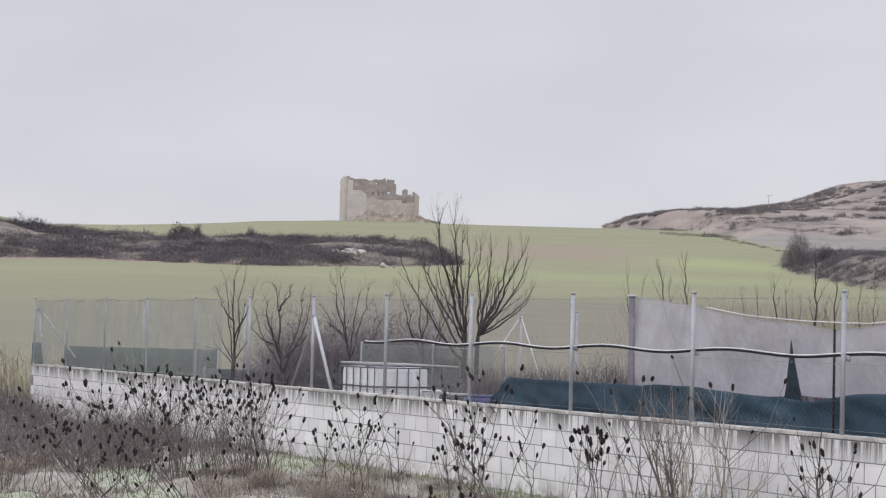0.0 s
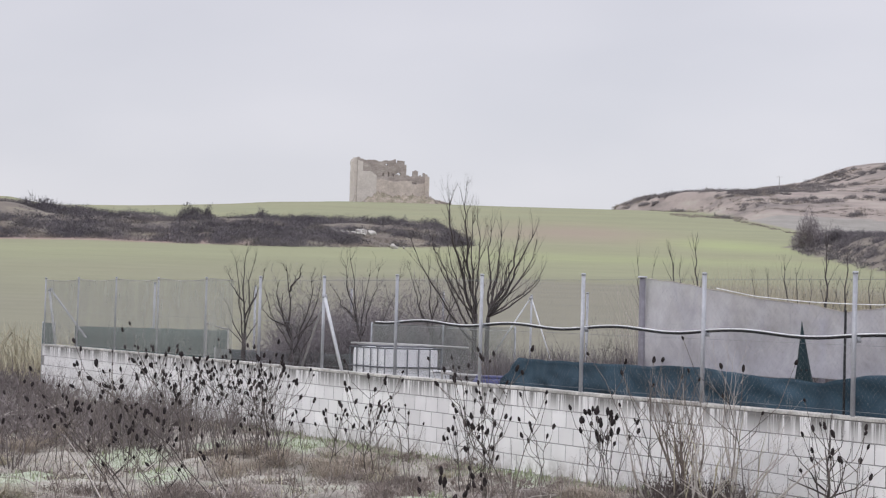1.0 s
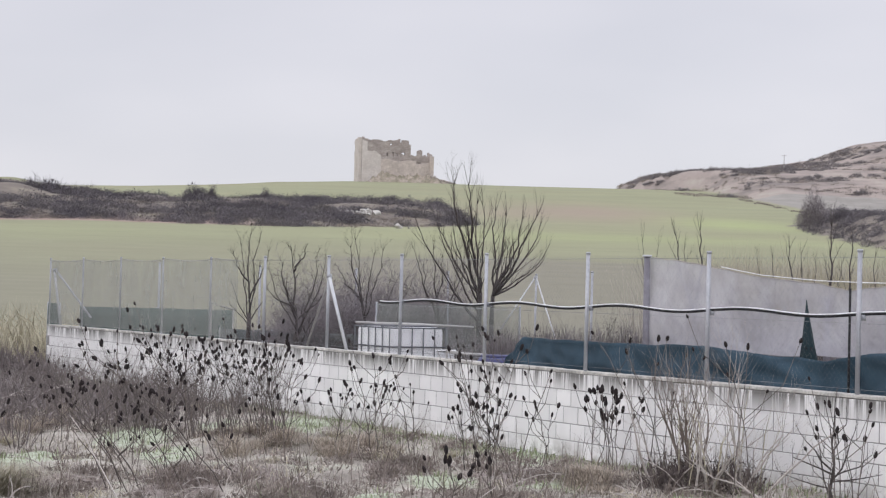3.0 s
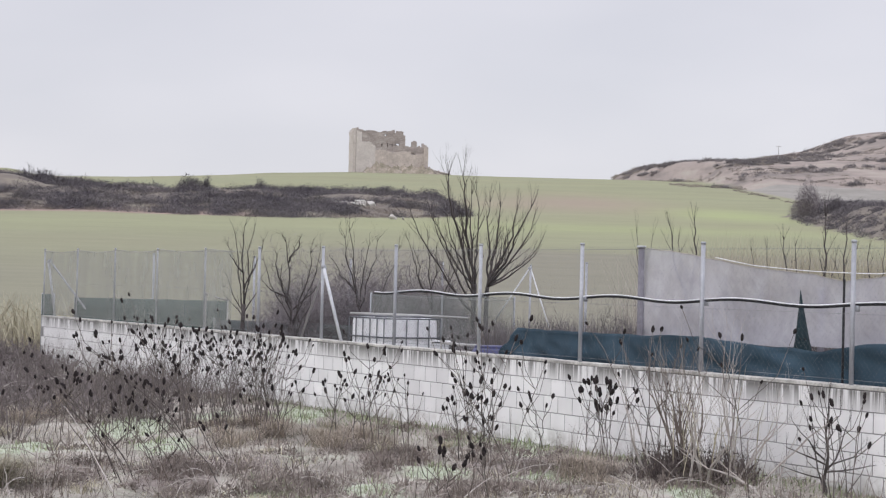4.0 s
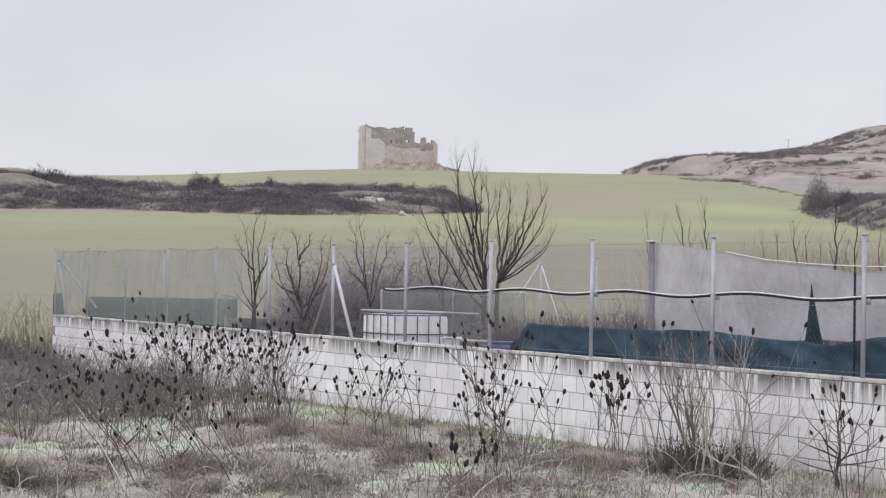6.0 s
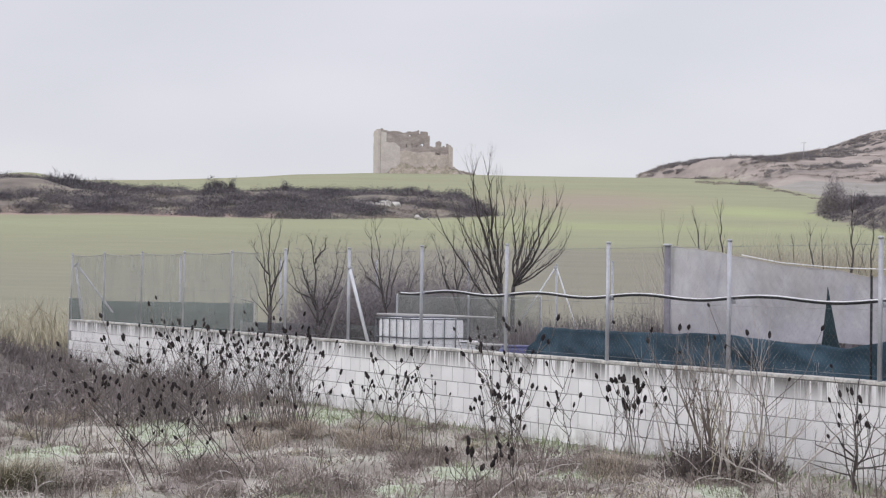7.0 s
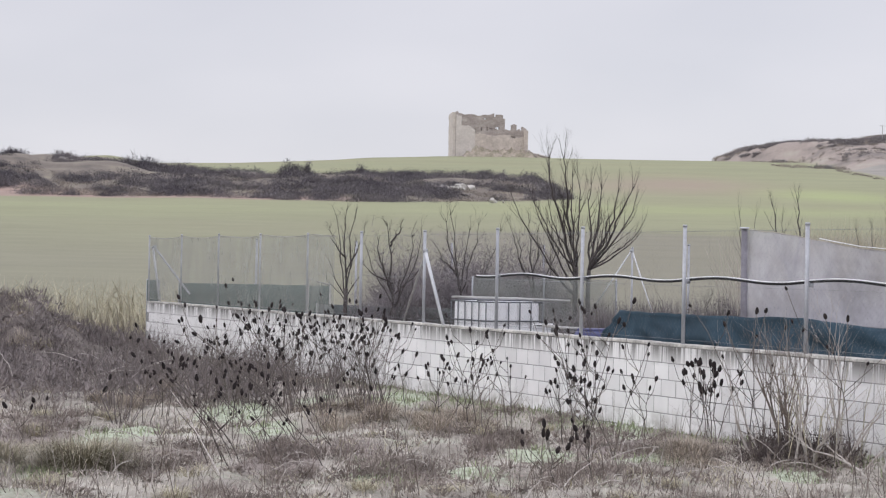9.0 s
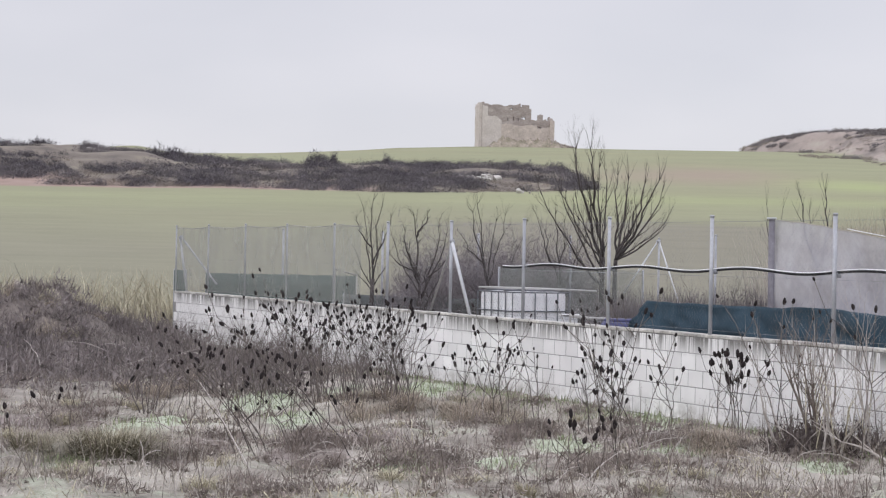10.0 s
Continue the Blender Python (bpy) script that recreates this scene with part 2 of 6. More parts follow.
M_GROUND = ground_mat()
M_BLOCK = block_mat()
M_CASTLE = castle_mat()
M_FACED = plain_mat("faced_stone", (0.58, 0.53, 0.5), (0.68, 0.63, 0.595), 0.5, 0.95, fine=2.0, vary=0.12)
M_PLINTH = plain_mat("pale_masonry", (0.42, 0.365, 0.33), (0.57, 0.505, 0.46), 0.45, 0.95, fine=1.8, vary=0.16)
M_RUBBLE = plain_mat("grown_over_rubble", (0.2, 0.185, 0.13), (0.42, 0.365, 0.31), 0.5, 0.95, fine=2.5, vary=0.3)
M_MORTAR = plain_mat("grey_mortar", (0.2, 0.196, 0.19), (0.4, 0.395, 0.39), 2, 0.95)
M_COPING = plain_mat("stained_coping", (0.3, 0.29, 0.27), (0.66, 0.64, 0.6), 4, 0.95, vary=0.35)
M_GALV = plain_mat("galvanised_steel", (0.36, 0.37, 0.4), (0.5, 0.51, 0.54), 5, 0.55, 0.35, vary=0.12, bump=0.05)
M_PALESTEEL = plain_mat("pale_zinc_tube", (0.5, 0.51, 0.53), (0.66, 0.67, 0.69), 5, 0.55, 0.1, vary=0.1, bump=0.05)
M_WIRE = plain_mat("galvanised_wire", (0.2, 0.21, 0.22), (0.28, 0.29, 0.3), 5, 0.6, 0.2, vary=0.1, bump=0)
M_CLOTH = plain_mat("teal_windbreak", (0.026, 0.053, 0.078), (0.043, 0.085, 0.12), 3, 0.8, vary=0.15, fine=90)
M_SCREEN = plain_mat("green_screen_cloth", (0.055, 0.085, 0.077), (0.08, 0.115, 0.105), 2, 0.85, vary=0.12, fine=60)
M_DARKSCREEN = plain_mat("dark_screen_cloth", (0.09, 0.1, 0.1), (0.13, 0.14, 0.14), 2, 0.85, vary=0.12, fine=60)
M_PARASOL = plain_mat("parasol_cloth", (0.012, 0.028, 0.035), (0.022, 0.042, 0.05), 4, 0.8, vary=0.15, fine=80)
M_NET = net_mat("grey_shade_net", (0.5, 0.5, 0.55), (0.6, 0.6, 0.65), 0.6)
M_NETDIM = net_mat("dim_green_net", (0.22, 0.235, 0.22), (0.3, 0.315, 0.295), 0.3)
M_NETFINE = net_mat("fine_grey_net", (0.29, 0.3, 0.285), (0.38, 0.39, 0.36), 0.44)
M_NETPOST = plain_mat("weathered_post", (0.17, 0.16, 0.185), (0.27, 0.26, 0.29), 6, 0.9, vary=0.2)
M_HOSE = plain_mat("black_pipe", (0.008, 0.008, 0.01), (0.02, 0.02, 0.022), 8, 0.7, vary=0.1)
M_TANK = plain_mat("white_polyethylene", (0.84, 0.845, 0.86), (0.91, 0.91, 0.92), 2, 0.45, vary=0.06, bump=0.05)
M_CAGE = plain_mat("tank_cage_steel", (0.1, 0.105, 0.115), (0.16, 0.165, 0.175), 5, 0.5, 0.5, vary=0.12, bump=0)
M_BLUE = plain_mat("faded_blue_plastic", (0.05, 0.055, 0.14), (0.085, 0.09, 0.2), 4, 0.5, vary=0.15)
M_WOOD = plain_mat("weathered_wood", (0.3, 0.29, 0.28), (0.45, 0.44, 0.42), 7, 0.85, vary=0.25)
M_BARK = plain_mat("dark_bark", (0.055, 0.047, 0.045), (0.105, 0.09, 0.085), 9, 0.9, vary=0.2)
M_SHRUB = plain_mat("shrub_twigs", (0.115, 0.102, 0.107), (0.24, 0.215, 0.219), 5, 0.9, vary=0.3, island=True)
M_BRUSH = plain_mat("purple_grey_brush", (0.19, 0.166, 0.18), (0.35, 0.315, 0.325), 2.5, 0.95, vary=0.25, island=True, bump=0)
M_LITTER = plain_mat("dead_leaves", (0.18, 0.15, 0.135), (0.43, 0.375, 0.335), 1.2, 0.95, vary=0.4, island=True, bump=0)
M_TWIG = plain_mat("grey_twigs", (0.12, 0.102, 0.1), (0.24, 0.21, 0.2), 5, 0.9, vary=0.3, island=True)
M_STALK = plain_mat("dry_stalk", (0.14, 0.11, 0.095), (0.27, 0.23, 0.2), 6, 0.9, vary=0.3, island=True)
M_PALESTEM = plain_mat("bleached_stem", (0.38, 0.345, 0.315), (0.56, 0.52, 0.48), 6, 0.9, vary=0.25, island=True)
M_TEASEL = plain_mat("teasel_stem", (0.075, 0.063, 0.058), (0.22, 0.19, 0.17), 3, 0.9, vary=0.35)
M_BRAMBLE = plain_mat("bramble_stems", (0.14, 0.12, 0.122), (0.34, 0.3, 0.285), 1.5, 0.95, vary=0.4, island=True, bump=0)
M_TANGLE = plain_mat("dark_dead_stems", (0.075, 0.06, 0.058), (0.2, 0.168, 0.158), 2.0, 0.95, vary=0.4, island=True, bump=0)
M_HEAD = plain_mat("teasel_head", (0.014, 0.011, 0.012), (0.038, 0.028, 0.028), 30, 0.9, vary=0.35)
M_GRASS = plain_mat("dead_grass", (0.4, 0.36, 0.315), (0.7, 0.65, 0.57), 1.1, 0.9, vary=0.4, island=True, bump=0)
M_STRAW = plain_mat("straw_grass", (0.42, 0.38, 0.27), (0.6, 0.56, 0.42), 1.5, 0.9, vary=0.35, island=True, bump=0)
M_TAN = plain_mat("tan_grass", (0.3, 0.25, 0.2), (0.52, 0.455, 0.375), 1.5, 0.9, vary=0.35, island=True, bump=0)
M_GREENGRASS = plain_mat("green_grass", (0.2, 0.24, 0.12), (0.42, 0.47, 0.29), 2.0, 0.9, vary=0.4, island=True, bump=0)
M_RUSH = plain_mat("rush_blades", (0.24, 0.215, 0.15), (0.48, 0.44, 0.33), 3.0, 0.85, vary=0.4, island=True, bump=0)
M_SCRUB = plain_mat("bare_scrub", (0.06, 0.056, 0.072), (0.22, 0.2, 0.205), 0.16, 0.95, vary=0.1, island=True, bump=0)
M_SCRUBGREEN = plain_mat("evergreen_scrub", (0.075, 0.07, 0.072), (0.18, 0.165, 0.155), 0.3, 0.95, vary=0.14, island=True, bump=0)
M_LOWGROWTH = plain_mat("dead_low_growth", (0.18, 0.158, 0.148), (0.38, 0.335, 0.285), 0.2, 0.95, vary=0.14, island=True, bump=0)
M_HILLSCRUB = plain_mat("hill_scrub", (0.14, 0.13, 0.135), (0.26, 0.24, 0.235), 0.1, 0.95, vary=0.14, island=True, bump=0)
M_ROCK = plain_mat("pale_limestone", (0.42, 0.4, 0.37), (0.6, 0.58, 0.54), 0.9, 0.95, vary=0.2, fine=5)
M_CONCRETE = plain_mat("concrete", (0.4, 0.39, 0.38), (0.52, 0.51, 0.5), 3, 0.9, vary=0.15)


# ---- mesh helpers ----
def from_lists(name, verts, faces, material, smooth=False):
    me = bpy.data.meshes.new(name)
    me.from_pydata([tuple(v) for v in verts], [], faces)
    me.materials.append(material)
    if smooth:
        me.polygons.foreach_set("use_smooth", [True] * len(me.polygons))
    me.update()
    return me


def hung(ob, parent, label=""):
    if parent:
        ob.parent = parent
        ob.matrix_parent_inverse = parent.matrix_basis.inverted()
    if label:
        ob["label"] = label
    return ob


def part(name, bm, material, parent=None, label="", smooth=False):
    """One bmesh becomes one mesh object, under a thing or a part."""
    me = bpy.data.meshes.new(name)
    bm.to_mesh(me)
    bm.free()
    me.materials.append(material)
    if smooth:
        me.polygons.foreach_set("use_smooth", [True] * len(me.polygons))
    return hung(new(name, me), parent, label)


def thing(name, x=0, y=0, z=0, rz=0, label="", category="", group="", kind=""):
    ob = new(name)
    ob.empty_display_size = 0.1
    ob.matrix_basis = pose(x, y, z, 0, 0, rz)
    return tagged(ob, label, category, group, kind)


def box(bm, m, sx, sy, sz, bevel=0.0):
    """A box of that size, centred in x and y, standing on z = 0 of the matrix m."""
    got = bmesh.ops.create_cube(bm, size=1.0, matrix=m @ Matrix.Translation((0, 0, sz / 2)) @ Matrix.Diagonal((sx, sy, sz, 1)))
    if bevel:
        edges = list({ed for v in got["verts"] for ed in v.link_edges})
        bmesh.ops.bevel(bm, geom=edges, offset=bevel, segments=2, affect="EDGES", profile=0.6)
    return bm


def tubes(paths, sides=5):
    """Vertices and faces of round rods; each path is a list of (place, radius)."""
    verts, faces = [], []
    for path in paths:
        base = len(verts)
        n = len(path)
        for k, (p, r) in enumerate(path):
            a = Vector(path[max(k - 1, 0)][0])
            b = Vector(path[min(k + 1, n - 1)][0])
            d = (b - a)
            d = d.normalized() if d.length > 1e-9 else Vector((0, 0, 1))
            ref = Vector((1, 0, 0)) if abs(d.x) < 0.8 else Vector((0, 1, 0))
            s = d.cross(ref).normalized()
            t = d.cross(s)
            for j in range(sides):
                w = 2 * math.pi * j / sides
                q = Vector(p) + (s * math.cos(w) + t * math.sin(w)) * r
                verts.append((q.x, q.y, q.z))
        for k in range(n - 1):
            for j in range(sides):
                i0, i1 = base + k * sides + j, base + k * sides + (j + 1) % sides
                faces.append((i0, i1, i1 + sides, i0 + sides))
        faces.append(tuple(base + j for j in reversed(range(sides))))
        faces.append(tuple(base + (n - 1) * sides + j for j in range(sides)))
    return verts, faces


def rod(name, path, material, parent=None, sides=8, label=""):
    v, f = tubes([path], sides)
    return hung(new(name, from_lists(name, v, f, material, True)), parent, label)


def grow(rng, paths, p, d, length, r, depth, up=0.25, wild=0.28, kids=3, tip=0.35):
    """A limb that bends, tapers and sends out smaller ones."""
    steps = max(3, int(length / 0.12)) if depth else 3
    steps = min(steps, 9)
    pts, q, d = [(p, r)], Vector(p), Vector(d).normalized()
    for k in range(steps):
        d = (d + Vector((rng.gauss(0, wild), rng.gauss(0, wild), rng.gauss(0, wild) + up)) * 0.32).normalized()
        q = q + d * (length / steps)
        rr = r * (1 - (1 - tip) * (k + 1) / steps)
        pts.append((q.copy(), rr))
        if depth and k >= 1 and rng.random() < kids / steps * 1.4:
            side = Vector((rng.uniform(-1, 1), rng.uniform(-1, 1), rng.uniform(-0.1, 0.8)))
            nd = (d + side.normalized() * rng.uniform(0.5, 0.95)).normalized()
            grow(rng, paths, q.copy(), nd, length * rng.uniform(0.4, 0.7), rr * rng.uniform(0.45, 0.7), depth - 1, up, wild, kids, tip)
    if depth:
        for _ in range(2):
            nd = (d + Vector((rng.uniform(-1, 1), rng.uniform(-1, 1), rng.uniform(0, 0.5))) * 0.4).normalized()
            grow(rng, paths, q.copy(), nd, length * rng.uniform(0.4, 0.65), r * tip * 0.8, depth - 1, up, wild, kids, tip)
    paths.append(pts)


def smooth_step(a, b, x):
    t = np.clip((np.asarray(x, float) - a) / (b - a), 0, 1)
    return t * t * (3 - 2 * t)


# ---- ground ----
PROFILE_Y = (-400, -6, 0, 3, 13, 60, 90, 120, 150, 200, 250, 300, 400, 500, 600, 640, 700, 1200, 5000)
PROFILE_Z = (0.4, 0.4, 0.4, 0.38, 0.0, 0.0, 0.7, 2.3, 4.9, 7.7, 10.5, 13.6, 21.0, 28.8, 35.9, 36.9, 37.0, 25.0, -40.0)
RIDGE_X = (-4000, 60, 68, 73, 79, 91, 97, 114, 131, 150, 161, 169, 177, 230, 4000)
RIDGE_Z = (40.0, 44.0, 47.5, 49.2, 52.2, 53.8, 54.6, 55.1, 58.0, 61.3, 65.7, 68.5, 69.6, 74.0, 80.0)
CREST_X = (-400, -150, -134, -120, -97, -76, -65, -55, -33, 0)
CREST_DZ = (-3.0, -2.4, -3.1, -3.3, -2.9, -2.0, -1.4, -0.6, 0.0, 0.0)


def bank_left(x, y):
    """0 to 1 up the scrub bank that crosses the field."""
    foot = np.interp(x, (-118, -66, -55, -46, -36, -24, -12, -1, 3), (228, 226, 225, 231, 230, 226, 231, 246, 252)) + 1.2 * np.sin(x * 0.4)
    return smooth_step(0, 54, y - foot) * smooth_step(4, -3, x)


def bank_right(x, y):
    edge = 42.5 + (y - 190) * 0.09
    return smooth_step(0, 8, x - edge) * smooth_step(183, 196, y) * smooth_step(318, 292, y)


def near_wall(x, y):
    """Distance in front of the block wall's face, and the run along it."""
    dx, dy = x - WALL_O[0], y - WALL_O[1]
    return dx * WALL_N[0] + dy * WALL_N[1], dx * WALL_U[0] + dy * WALL_U[1]


WALL_O, WALL_U, WALL_N = (-8.53, 40.98), (0.490, -0.8717), (-0.8717, -0.490)
WALL_TOP, WALL_LEN = 1.05, 31.0


def height(x, y):
    x, y = np.asarray(x, float), np.asarray(y, float)
    z = np.interp(y, PROFILE_Y, PROFILE_Z)
    z = z + np.interp(x, CREST_X, CREST_DZ) * smooth_step(250, 600, y)
    bl = bank_left(x, y) * smooth_step(430, 300, y)
    z = z + bl * (2.1 + 2.3 * smooth_step(-45, -85, x))
    z = z + bank_right(x, y) * 2.5
    z = z - 1.2 * smooth_step(66, 110, x) * smooth_step(250, 420, y) * smooth_step(560, 430, y)
    ridge = np.interp(x, RIDGE_X, RIDGE_Z)
    edge = np.interp(y, (430, 600, 660), (77, 77, 60))
    up = smooth_step(0, 10, x - edge) * np.clip((y - 470) / 330, 0, 1) ** 1.05
    z = np.where(y > 430, z + (np.maximum(ridge, z) - z) * up * (y <= 800), z)
    z = np.where(y > 800, np.maximum(z, ridge * smooth_step(60, 70, x) - (y - 800) * 0.02), z)
    # castle knoll
    z = z + 0.4 * np.exp(-(((x + 17) / 20) ** 2 + ((y - 606) / 16) ** 2))
    # heaped earth and rough verge
    verge = smooth_step(12, 15, y) * smooth_step(46, 42, y) * smooth_step(0.15, 1.3, near_wall(x, y)[0])
    z = z + verge * (0.05 * np.sin(1.9 * x + 0.6 * np.sin(1.3 * y)) * np.sin(1.15 * y + np.sin(0.8 * x)) + 0.035 * np.sin(4.3 * x + 1.7 * y) * np.sin(2.6 * y - 1.1 * x + 1) + 0.018 * np.sin(9.1 * x - 2 * y) * np.sin(5.3 * y + 3 * x))
    lump = 1 + 0.22 * np.sin(2.3 * x + 1) * np.sin(1.9 * y) + 0.16 * np.sin(4.7 * x) * np.sin(3.1 * y + 2) + 0.12 * np.sin(7.3 * x + y)
    z = z + 0.98 * lump * np.exp(-(((x + 10.3) / 1.5) ** 2 + ((y - 37.0) / 2.2) ** 2))
    z = z + 0.7 * lump * np.exp(-(((x + 12.4) / 1.5) ** 2 + ((y - 33.5) / 2.4) ** 2))
    return z


def rough(x, y, amp=1.0):
    return amp * noise.noise((x * 1.7, y * 1.7, 0.3)) * 0.06 + amp * noise.noise((x * 0.2, y * 0.2, 5.3)) * 0.06


# turf patches on the verge: x, y, half width, half depth
MOSS = ((-3.9, 24.3, 0.39, 1.16), (-3.2, 22.1, 0.29, 0.89), (-2.0, 27.2, 0.36, 1.46), (-4.6, 20.7, 0.37, 0.98), (1.0, 23.3, 0.21, 1.23), (-0.0, 19.7, 0.35, 0.71), (1.1, 19.2, 0.34, 0.61), (-4.3, 17.1, 0.28, 0.66), (-1.5, 17.7, 0.23, 0.57), (-0.6, 18.1, 0.24, 0.5), (2.4, 18.2, 0.24, 0.5), (-3.0, 26.2, 0.31, 1.04))
LITTER = ((-3.7, 18.2, 0.51, 1.11), (-2.3, 19.7, 0.7, 1.18), (-0.5, 20.8, 0.34, 1.12), (0.9, 20.6, 0.7, 1.16), (2.0, 22.4, 0.36, 0.99), (2.6, 19.7, 0.44, 1.18), (-1.3, 18.0, 0.32, 0.59), (-5.8, 20.9, 0.61, 1.98), (-2.5, 17.9, 0.4, 0.73), (0.4, 18.1, 0.32, 0.6))
GREENS = ((1.0, 23.4, 0.3, 0.9), (-0.7, 26.3, 1.0, 1.3), (-2.0, 27.2, 0.42, 0.9), (2.9, 19.6, 0.5, 0.9), (0.3, 24.6, 0.5, 1.0), (-4.35, 16.9, 0.3, 0.5), (-1.4, 17.4, 0.3, 0.5))
TUSSOCKS = ((-1.1, 23.1, 0.51, 2.11), (-5.7, 26.6, 0.63, 2.15), (-2.3, 23.9, 0.42, 1.74), (1.5, 19.7, 0.26, 0.88))


def patch(x, y, spots, grow_by=1.0):
    """0 to 1 inside the patches of a list."""
    g = np.zeros(np.shape(x))
    for cx, cy, rx, ry in spots:
        g = np.maximum(g, np.exp(-(((x - cx) / (rx * grow_by)) ** 2 + ((y - cy) / (ry * grow_by)) ** 2) ** 1.5))
    return g


ys = np.concatenate([np.linspace(-400, -10, 8), np.arange(-6, 12, 2.0), np.arange(12, 48, 0.4), np.arange(48, 100, 2.0), np.arange(100, 330, 1.6),
                     np.arange(330, 640, 4.0), np.arange(640, 860, 6.0), np.linspace(900, 4800, 14)])
us = np.concatenate([[-14, -8, -4, -2, -1.4], np.linspace(-1, 1, 171), [1.4, 2, 4, 8, 14]])
gx, gy = np.meshgrid(us, ys)
gx = gx * (9 + 0.33 * np.maximum(gy, 0) + 0.02 * np.abs(gy))
gz = height(gx, gy)
near = (gy > 8) & (gy < 60) & (np.abs(gx) < 40)
for i, j in np.argwhere(near):
    gz[i, j] += rough(gx[i, j], gy[i, j])
far_mask = (gy > 180) & (gy < 860) & (np.abs(gx) < 400)
for i, j in np.argwhere(far_mask):
    x, y = gx[i, j], gy[i, j]
    w = max(float(bank_left(x, y)) * (y < 330), float(bank_right(x, y)), 0.3 * float(smooth_step(66, 80, x) * (y > 470)))
    gz[i, j] += w * (noise.noise((x * 0.12, y * 0.12, 2)) * 1.1 + noise.noise((x * 0.035, y * 0.035, 7)) * 1.5)
rows_n, cols_n = gx.shape
idx = np.arange(rows_n * cols_n).reshape(rows_n, cols_n)
quads = np.stack([idx[:-1, :-1], idx[:-1, 1:], idx[1:, 1:], idx[1:, :-1]], -1).reshape(-1, 4)
ground_me = from_lists("ground", np.stack([gx, gy, gz], -1).reshape(-1, 3).tolist(), quads.tolist(), M_GROUND, True)
za = np.zeros((rows_n * cols_n, 4))
zb = np.zeros((rows_n * cols_n, 4))
fx, fy = gx.ravel(), gy.ravel()
za[:, 0] = smooth_step(52, 62, fy) * (1 - smooth_step(900, 1000, fy))
za[:, 1] = np.maximum((bank_left(fx, fy) > 0.02) * (fy < 300 + 6 * np.sin(fx * 0.07)), bank_right(fx, fy) > 0.05)
edge_x = np.interp(fy, (300, 430, 600, 650), (72, 77, 77, 60))
za[:, 2] = smooth_step(-2, 2, fx - edge_x) * (fy > 300)
zb[:, 0] = (smooth_step(-1, 1, fx - edge_x) * (fy > 352) * (fy < 492 + 5 * np.sin(fx * 0.09))) * (np.abs(fx) < 400)
zb[:, 1] = 0.95 * np.maximum(smooth_step(-16, -6, fx) * smooth_step(150 + 2 * np.sin(fx * 0.3), 144, fy), 0.75 * smooth_step(185, 105, fy))
zb[:, 2] = np.clip(smooth_step(0.0, 0.02, bank_left(fx, fy)) - smooth_step(0.08 + 0.2 * smooth_step(-50, -70, fx), 0.2 + 0.3 * smooth_step(-50, -70, fx), bank_left(fx, fy)), 0, 1) * smooth_step(-15, -32, fx) * 0.95
za[:, 3] = np.maximum(smooth_step(-6.0, -8.5, fx + (fy - 30) * 0.12) * smooth_step(22, 27, fy) * (fy < 60), 0.85 * smooth_step(46, 42, fy) * (near_wall(fx, fy)[0] < -0.3))
zb[:, 3] = 1
zc = np.zeros_like(za)
zc[:, 0] = 0.9 * np.exp(-(((fx - 25) / 15) ** 2 + ((fy - 350) / 52) ** 2)) + 0.35 * np.exp(-(((fx - 8) / 10) ** 2 + ((fy - 330) / 30) ** 2))
zc[:, 1] = 0.75 * np.exp(-(((fx - 45) / 11) ** 2 + ((fy - 300) / 34) ** 2)) + 0.4 * np.exp(-(((fx - 20) / 30) ** 2 + ((fy - 215) / 20) ** 2))
zc[:, 2] = patch(fx, fy, MOSS)
zc[:, 3] = patch(fx, fy, LITTER)
for nm, arr in (("zone_a", za), ("zone_b", zb), ("zone_c", zc)):
    at = ground_me.attributes.new(nm, "FLOAT_COLOR", "POINT")
    at.data.foreach_set("color", arr.ravel())
ground = tagged(new("ground", ground_me), "weedy verge rising into a green cereal field and scrubby hills", "ground", kind="structure")


# ---- castle ruin on the hill ----
def ruin_wall(name, width, thick, top, parent, m, holes=(), seed=1, material=None, step=0.55, batter=0.0):
    """A standing wall of rough masonry with a broken crown; holes are (x0, x1, z0, z1) right through it."""
    rng = random.Random(seed)
    bm = bmesh.new()
    x = -width / 2
    while x < width / 2 - 0.01:
        w = min(step * rng.uniform(0.8, 1.25), width / 2 - x)
        cx = x + w / 2
        t = top(cx) + rng.uniform(-0.13, 0.13)
        cuts = sorted((z0, z1) for x0, x1, z0, z1 in holes if x0 < cx < x1)
        z = -2.5
        spans = []
        for z0, z1 in cuts:
            if z0 > z:
                spans.append((z, min(z0, t)))
            z = max(z, z1)
        if z < t:
            spans.append((z, t))
        for a, b in spans:
            if b - a < 0.05:
                continue
            n = max(1, int((b - a) / 1.1))
            for k in range(n):
                za_, zb_ = a + (b - a) * k / n, a + (b - a) * (k + 1) / n
                out = rng.uniform(-0.07, 0.07) + batter * max(0.0, 1 - za_ / 6)
                box(bm, m @ Matrix.Translation((cx, out, za_)), w + 0.012, thick + rng.uniform(-0.1, 0.1), zb_ - za_ + 0.004)
        x += w
    return part(name, bm, material or M_CASTLE, parent)


